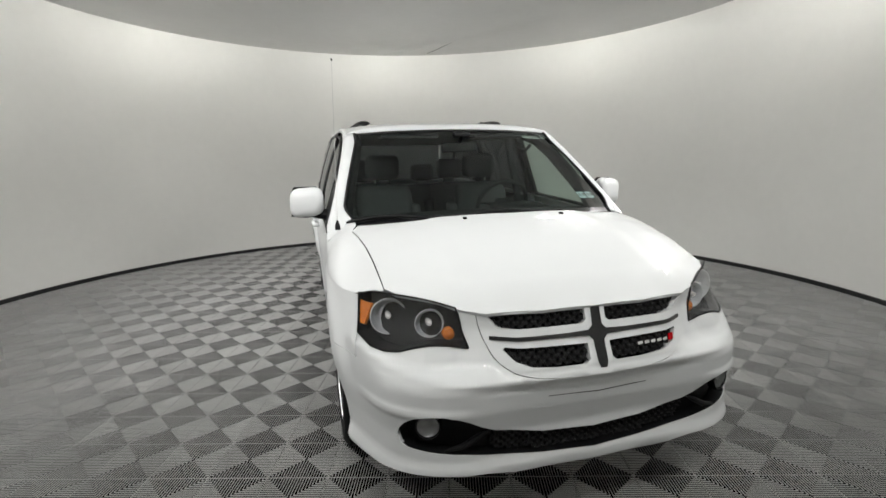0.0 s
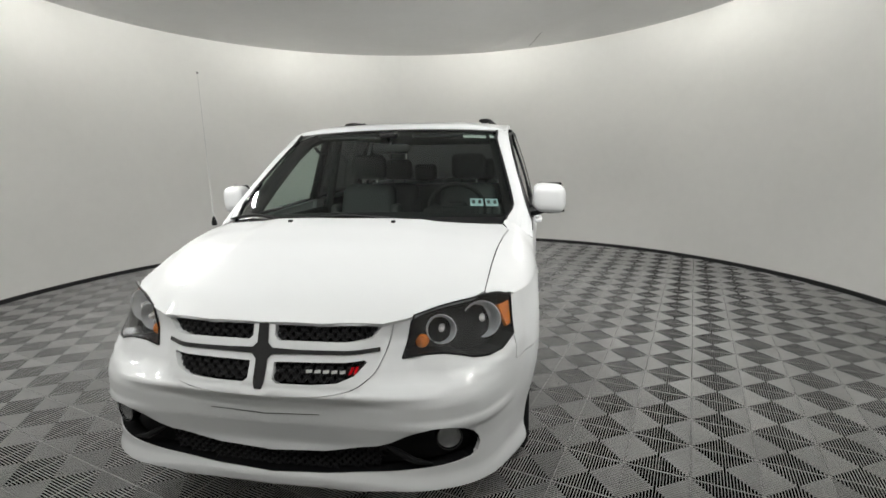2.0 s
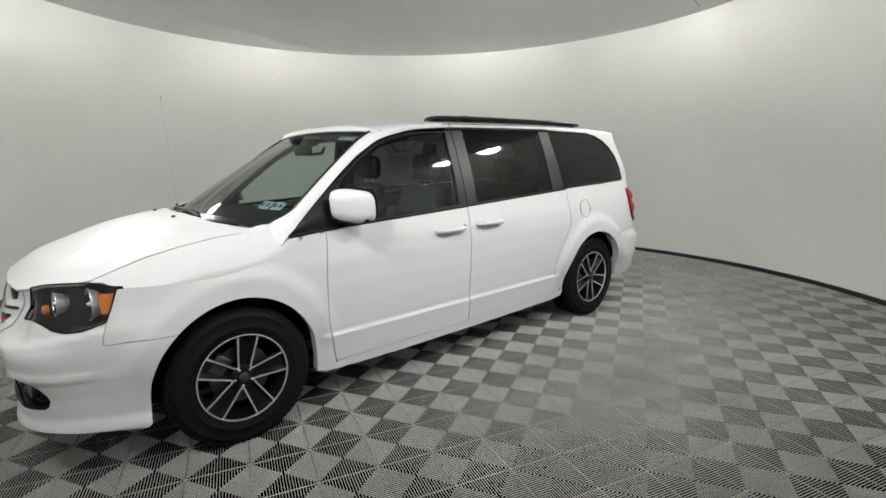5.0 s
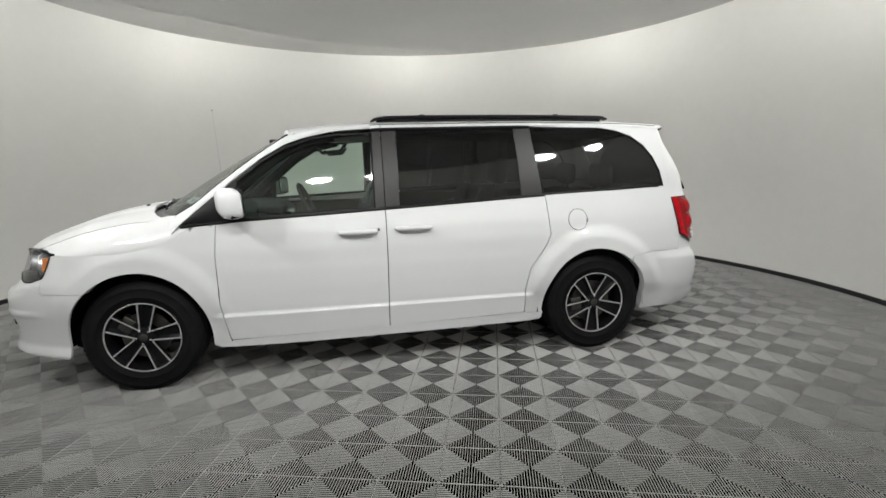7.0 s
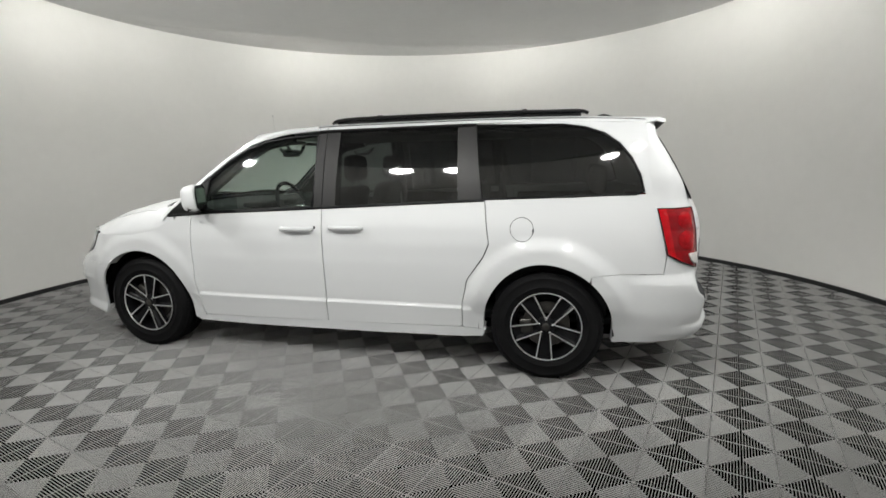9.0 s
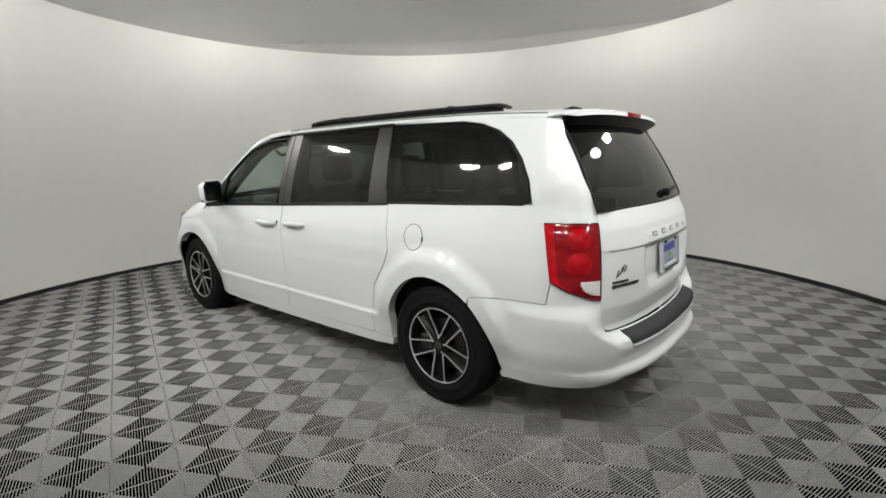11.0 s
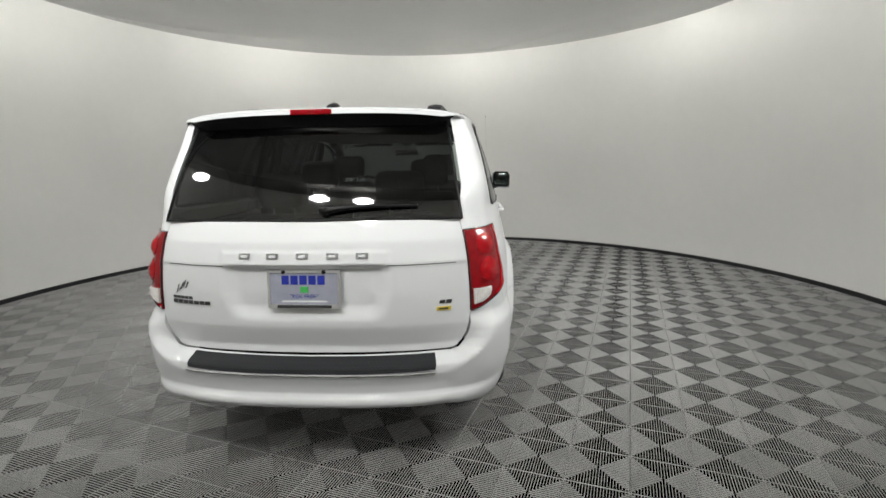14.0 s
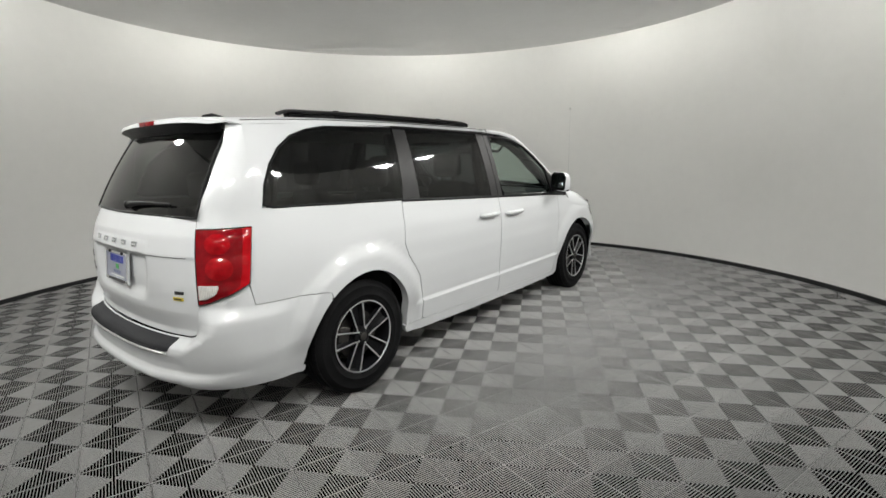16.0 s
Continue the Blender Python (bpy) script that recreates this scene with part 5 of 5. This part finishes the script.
# wheels
def wheel():
    hub = new("wheel")
    tread = [(-0.105, 0.232), (-0.114, 0.250), (-0.1165, 0.262), (-0.1185, 0.264), (-0.1185, 0.268), (-0.117, 0.270), (-0.118, 0.295), (-0.1145, 0.317), (-0.1160, 0.320), (-0.1125, 0.327), (-0.098, 0.349), (-0.082, 0.3575)]
    groove = []
    for x in (-0.055, -0.018, 0.018, 0.055):
        groove += [(x - 0.006, 0.360), (x - 0.005, 0.352), (x + 0.005, 0.352), (x + 0.006, 0.360)]
    tyre = Soup().add(*lathe(tread + groove + [(-a, r) for a, r in tread[::-1]], 72)).make("tyre", RUBBER, hub, "black road tyre")
    lugs = Soup()
    for k in range(72):
        a = 2 * math.pi * k / 72
        for x0, x1 in ((0.064, 0.094), (-0.094, -0.064)):
            lugs.add(*bevel_box((x0, -0.0105, 0.341), (x1, 0.0105, 0.3575), 0), pose(0, 0, 0, math.degrees(a), 0, 0))
    tagged(lugs.make("tread_block", RUBBER, tyre, smooth=False), kind="stuff")
    rim = Soup().add(*lathe([(0.105, 0.233), (0.112, 0.228), (0.108, 0.219), (0.085, 0.212), (0.03, 0.200), (-0.09, 0.205), (-0.105, 0.233)], 56)).make("rim", ALLOY_BLACK, hub, "black alloy rim with machined edges")
    Soup().add(*lathe([(0.1125, 0.2280), (0.1130, 0.2265), (0.1125, 0.2215), (0.108, 0.2195)], 56)).make("rim_edge", SILVER, rim, "bright machined rim edge")
    def polar(x, r, deg):
        return Vector((x, r * math.cos(radians(deg)), r * math.sin(radians(deg))))

    for k in range(5):
        mid = 72 * k + 90
        # a broad black spoke, dished towards the hub
        rows = [(0.088, 0.045, 30), (0.088, 0.075, 23), (0.090, 0.13, 16.5), (0.096, 0.219, 13.0)]
        sp_ = Soup()
        for i, (x, r, w) in enumerate(rows):
            sp_.v += [tuple(polar(x + dx, r, mid + d)) for d, dx in ((-w, 0.0), (-w * 0.6, -0.020), (w * 0.6, -0.020), (w, 0.0), (w, -0.032), (-w, -0.032))]
            if i:
                sp_.f += [[(i - 1) * 6 + q, (i - 1) * 6 + (q + 1) % 6, i * 6 + (q + 1) % 6, i * 6 + q] for q in range(6)]
        sp_.make("spoke", ALLOY_BLACK, rim, smooth=False)
        # a machined edge runs round each opening between two spokes
        run = [(0.219, 13.2), (0.17, 15.0), (0.13, 17.5), (0.095, 21.0), (0.072, 25.5), (0.060, 30.5)]
        run = run + [(0.0565, 36.0)] + [(r, 72 - a) for r, a in run[::-1]]
        line = [polar(0.1065 - 0.006 * ss(0.2, 0.08, r), r, mid + a) for r, a in run]
        face = Soup()
        for i, p in enumerate(line):
            q = (line[min(i + 1, len(line) - 1)] - line[max(i - 1, 0)]).cross(Vector((1, 0, 0))).normalized()
            w = 0.0042 if 0 < i < len(line) - 1 else 0.0050
            face.v += [tuple(p - q * w + Vector((-0.004, 0, 0))), tuple(p - q * w), tuple(p + q * w), tuple(p + q * w + Vector((-0.004, 0, 0)))]
            if i:
                face.f += [[(i - 1) * 4 + n, (i - 1) * 4 + n + 1, i * 4 + n + 1, i * 4 + n] for n in range(3)]
        face.make("spoke_edge", SILVER, rim, "bright machined spoke edge", smooth=False)
    cap = Soup().add(*lathe([(0.06, 0.062), (0.094, 0.060), (0.098, 0.050), (0.099, 0.034), (0.104, 0.031), (0.106, 0.020), (0.107, 0.0005)], 32)).make("hub_cap", ALLOY_BLACK, rim, "dark hub cap")
    Soup().add(*lathe([(0.1065, 0.026), (0.1085, 0.022), (0.109, 0.0005)], 24)).make("cap_badge", STEEL, rim)
    for k in range(5):
        a = radians(72 * k + 54)
        Soup().add(*lathe([(0.09, 0.009), (0.106, 0.0085), (0.109, 0.005), (0.1095, 0.0005)], 10), pose(0, 0.046 * math.cos(a), 0.046 * math.sin(a))).make("lug_nut", CHROME, rim, "chrome lug nut")
    Soup().add(*lathe([(0.035, 0.07), (0.045, 0.075), (0.045, 0.150), (0.03, 0.152), (0.03, 0.07)], 40)).make("brake_disc", STEEL, hub, "grey brake disc")
    Soup().add(*bevel_box((0.01, -0.05, 0.085), (0.075, 0.05, 0.17), 0.012), pose(0, 0, 0, 62, 0, 0)).make("caliper", STEEL, hub, "grey brake caliper")
    return hub


first_wheel = wheel()
first_wheel.parent = van
first_wheel.matrix_basis = pose(0.807, -1.541, 0.3590, -10)
for x, y, turn, spin in ((0.807, 1.541, 0, 34), (-0.807, -1.541, 180, 31), (-0.807, 1.541, 180, 12)):
    other = copy_thing(first_wheel, pose(x, y, 0.3590, 0, 0, turn) @ pose(0, 0, 0, spin))

# wheel wells and underbody
for k, (yc, ahead, behind, b) in enumerate(ARCHES):
    for m in SIDES:
        prof = Soup()
        n = 24
        for i in range(n + 1):
            t = radians(-4 + 188 * i / n)
            a = behind if math.cos(t) > 0 else ahead
            for x, sc in ((0.885, 1.0), (0.87, 1.03), (0.60, 1.03), (0.58, 0.6)):
                prof.v.append(((-x if m else x), yc + (a + 0.006) * sc * math.cos(t), 0.345 + (b + 0.006) * sc * math.sin(t)))
            if i:
                for j in range(3):
                    prof.f.append([(i - 1) * 4 + j, (i - 1) * 4 + j + 1, i * 4 + j + 1, i * 4 + j])
        prof.make("wheel_liner", UNDER, van, "black wheel arch liner")
block("underbody", (-0.57, -2.10, 0.21), (0.57, 2.30, 0.34), 0.03, UNDER, van, "dark underbody")
for y0, y1 in ((-1.08, 1.08), (-2.30, -1.98), (1.95, 2.36)):
    block("floor_pan", (-0.80 if y0 > -2 and y0 < 1 else -0.52, y0, 0.262 if y0 > -2 and y0 < 1 else 0.34), (0.80 if y0 > -2 and y0 < 1 else 0.52, y1, 0.36 if y0 > -2 and y0 < 1 else 0.42), 0.03, UNDER, van)
block("engine_bay", (-0.66, -2.18, 0.30), (0.66, -1.30, 0.84), 0.05, UNDER, van)
tr("exhaust", [(-0.45, 1.9, 0.29), (-0.46, 2.2, 0.285), (-0.47, 2.42, 0.28)], 0.032, STEEL, van, "steel exhaust pipe")

# cabin
block("cabin_floor", (-0.80, -1.15, 0.36), (0.80, 2.15, 0.42), 0.02, DASH, van, "dark cabin floor")
for m in SIDES:
    for y0, y1 in ((-1.02, 0.0), (0.03, 1.10), (1.20, 1.92)):
        block("door_lining", (0.76, y0, 0.42), (0.825, y1, 1.06 + 0.05 * (y0 > 0)), 0.02, DASH, van, "dark door lining", mirror=m)
block("headliner", (-0.60, -0.50, 1.600), (0.60, 2.02, 1.625), 0.01, mat("grey_headliner", (0.45, 0.45, 0.43), 0.9, vary=0.05), van, "grey roof lining")
dash = Soup()
for i, x in enumerate(np.linspace(-0.80, 0.80, 17)):
    k = 1 - (x / 0.80) ** 2
    for y, z in ((-1.26 - 0.24 * k, 1.085 + 0.015 * k), (-1.02 - 0.13 * k, 1.105 + 0.012 * k), (-0.80, 1.075 + 0.02 * k), (-0.72, 1.00), (-0.74, 0.80), (-0.86, 0.60)):
        dash.v.append((x, y, z))
    if i:
        for j in range(5):
            dash.f.append([(i - 1) * 6 + j, (i - 1) * 6 + j + 1, i * 6 + j + 1, i * 6 + j])
dash = dash.make("dashboard", DASH, van, "dark dashboard")
block("instrument_hood", (0.22, -0.86, 1.06), (0.56, -0.68, 1.125), 0.03, DASH, dash)
block("centre_stack", (-0.16, -0.80, 0.62), (0.16, -0.66, 1.05), 0.03, GLOSS, dash)
block("lever", (0.19, -0.67, 0.93), (0.215, -0.60, 1.03), 0.008, CHROME, dash)
ringp = []
for i in range(33):
    a = 2 * math.pi * i / 32
    ringp.append(Vector((0.39 + 0.19 * math.cos(a), -0.50 - 0.19 * math.sin(a) * 0.40, 1.09 + 0.19 * math.sin(a) * 0.92)))
sw = tr("steering_wheel", ringp, 0.016, DASH, van, "dark steering wheel")
for a in (0.1, math.pi - 0.1, -math.pi / 2):
    tr("wheel_spoke", [(0.39, -0.52, 1.085), (0.39 + 0.18 * math.cos(a), -0.505 - 0.18 * math.sin(a) * 0.40, 1.09 + 0.18 * math.sin(a) * 0.92)], [0.03, 0.014], DASH, sw, flat=0.5)
Soup().add(*bevel_box((0.32, -0.56, 1.03), (0.46, -0.50, 1.14), 0.03)).make("wheel_boss", DASH, sw)


def seat(x, y, parent, w=0.50, top_z=1.24, head=True, label="charcoal leather seat"):
    base = block("seat", (x - w / 2, y - 0.50, 0.62), (x + w / 2, y + 0.02, 0.78), 0.06, LEATHER, parent, label)
    v, f = bevel_box((x - w / 2, -0.075, 0.0), (x + w / 2, 0.075, top_z - 0.70), 0.06)
    v = [Vector((p.x + (x - p.x) * 0.22 * ss(0.3, 0.6, p.z), y + p.y + p.z * 0.28, 0.70 + p.z)) for p in v]
    obj("backrest", v, f, LEATHER, base, smooth=True)
    for d in (-1, 1):
        v, f = bevel_box((x + d * w / 2 - 0.05, -0.105, 0.05), (x + d * w / 2 + 0.02, 0.04, top_z - 0.86), 0.03)
        v = [Vector((p.x, y + p.y + p.z * 0.28, 0.70 + p.z)) for p in v]
        obj("bolster", v, f, LEATHER, base, smooth=True)
    if head:
        hy = y + 0.28 * (top_z - 0.62)
        v, f = bevel_box((x - 0.135, hy - 0.055, top_z + 0.035), (x + 0.135, hy + 0.055, top_z + 0.235), 0.05)
        obj("headrest", v, f, LEATHER, base, smooth=True)
        for d in (-0.06, 0.06):
            tr("headrest_post", [(x + d, hy, top_z - 0.04), (x + d, hy, top_z + 0.06)], 0.007, CHROME, base)
    return base


for x in (-0.40, 0.40):
    seat(x, -0.11, van)
    seat(x, 0.78, van, 0.46, 1.20)
    seat(x * 0.82, 1.72, van, 0.56, 1.14)
seat(0.0, 1.73, van, 0.10, 1.12, False)
block("console", (-0.12, -0.66, 0.42), (0.12, 0.05, 0.84), 0.03, DASH, van, "dark centre console")
im = block("interior_mirror", (-0.12, -0.745, 1.475), (0.12, -0.71, 1.54), 0.016, GLOSS, van, "black interior mirror")
tr("mirror_stem", [(0, -0.73, 1.53), (0, -0.79, 1.60)], 0.012, GLOSS, im)
block("sensor_box", (-0.05, -0.81, 1.575), (0.05, -0.73, 1.61), 0.012, GLOSS, van, "black sensor housing")
for m in SIDES:
    tr("inner_pillar", [(0.815, -1.16, 1.06), (0.752, -0.93, 1.27), (0.690, -0.70, 1.46), (0.655, -0.52, 1.56), (0.650, -0.30, 1.60)], [0.050, 0.046, 0.044, 0.040, 0.034], DASH, van, "dark windscreen pillar lining", mirror=m)
    block("sun_visor", (0.12, -0.66, 1.575), (0.50, -0.50, 1.60), 0.01, LEATHER, van, "grey sun visor", mirror=m)
    tr("grab_handle", [(0.655, -0.42, 1.53), (0.635, -0.38, 1.49), (0.635, -0.26, 1.50), (0.655, -0.22, 1.55)], 0.012, DASH, van, mirror=m)
    for y0, z0, y1, z1 in ((0.06, 0.98, 0.05, 1.60), (1.06, 1.0, 1.03, 1.60)):
        tr("inner_pillar", [(0.80, y0, z0), (0.66, y1, z1)], 0.035, LEATHER, van, mirror=m)

# the body's true width: a little broader towards the front
def broaden(ob):
    if ob.name.startswith("wheel") and ob.type == "EMPTY":
        return
    if ob.type == "MESH":
        for v in ob.data.vertices:
            x, y = v.co.x, v.co.y
            flank = 1 - 0.5 * ss(0.76, 0.92, abs(x)) * ss(-0.6, -1.2, y)
            v.co.x = x + (0.0179 - 0.0037 * y) * max(-1.0, min(1.0, x / 0.40)) * flank
        ob.data.update()
    for kid in ob.children:
        broaden(kid)


bpy.context.view_layer.update()
broaden(van)


# ---- floor tiles, last: ribbed plastic squares with nested L-shaped ribs at each corner ----
TILE_SIZE, TILE_TURN, TILE_AT = 0.2805, -16.79, (1.2877, 0.1303)


def tile_mesh():
    verts, faces = [], []
    half, count, width, deep = TILE_SIZE / 2 - 0.0004, 11, 0.0018, 0.0046
    step = half / count
    for sx in (-1, 1):
        for sy in (-1, 1):
            flip = sx * sy < 0
            for k in range(count):
                d0 = (k + 0.5) * step - width / 2
                d1 = d0 + width
                lines = [[(d0, 0.0030), (d0, max(d0, 0.0030)), (0.0030, max(d0, 0.0030))], [(d1, 0.0030), (d1, d1), (0.0030, d1)]]
                base = len(verts)
                for z in (0.0, -deep):
                    for line in lines:
                        for u, v in line:
                            verts.append((sx * (half - u), sy * (half - v), z))
                quads = []
                for i in range(2):
                    quads += [[base + i, base + 3 + i, base + 4 + i, base + 1 + i],
                              [base + 3 + i, base + 9 + i, base + 10 + i, base + 4 + i],
                              [base + i, base + 1 + i, base + 7 + i, base + 6 + i]]
                faces += [q if flip else q[::-1] for q in quads]
    rail = 0.0009
    for a, b in (((-half, -half), (half, -half + rail)), ((-half, half - rail), (half, half)),
                 ((-half, -half), (-half + rail, half)), ((half - rail, -half), (half, half))):
        base = len(verts)
        verts += [(a[0], a[1], -0.0020), (b[0], a[1], -0.0020), (b[0], b[1], -0.0020), (a[0], b[1], -0.0020)]
        verts += [(a[0], a[1], -deep), (b[0], a[1], -deep), (b[0], b[1], -deep), (a[0], b[1], -deep)]
        faces += [[base, base + 1, base + 2, base + 3]]
        faces += [[base + i, base + 4 + i, base + 4 + (i + 1) % 4, base + (i + 1) % 4] for i in range(4)]
    return verts, faces


tile_v, tile_f = tile_mesh()
tile_data = bpy.data.meshes.new("tile")
tile_data.from_pydata(tile_v, [], tile_f)
tile_data.materials.append(TILE)
tile_spin = pose(TILE_AT[0], TILE_AT[1], 0, 0, 0, TILE_TURN)
single, rest_v, rest_f = 0, [], []
for i in range(-22, 23):
    for j in range(-22, 23):
        place = tile_spin @ pose((i + 0.5) * TILE_SIZE, (j + 0.5) * TILE_SIZE, 0)
        x, y = place.translation.x, place.translation.y
        r = math.hypot(x, y)
        if r > WALL_R + 0.15:
            continue
        quarter = 90 * ((i * 7 + j * 3) % 4)
        if 2.05 < r < 3.45 and y > -2.9 and single < 300:
            ob = new("tile", tile_data)
            ob.parent = floor
            ob.matrix_basis = place @ pose(0, 0, 0, 0, 0, quarter)
            single += 1
        else:
            k = len(rest_v)
            rest_v += [tuple(place @ Vector(p)) for p in tile_v]
            rest_f += [[k + q for q in face] for face in tile_f]
tagged(obj("floor_tiles", rest_v, rest_f, TILE, floor), kind="stuff")
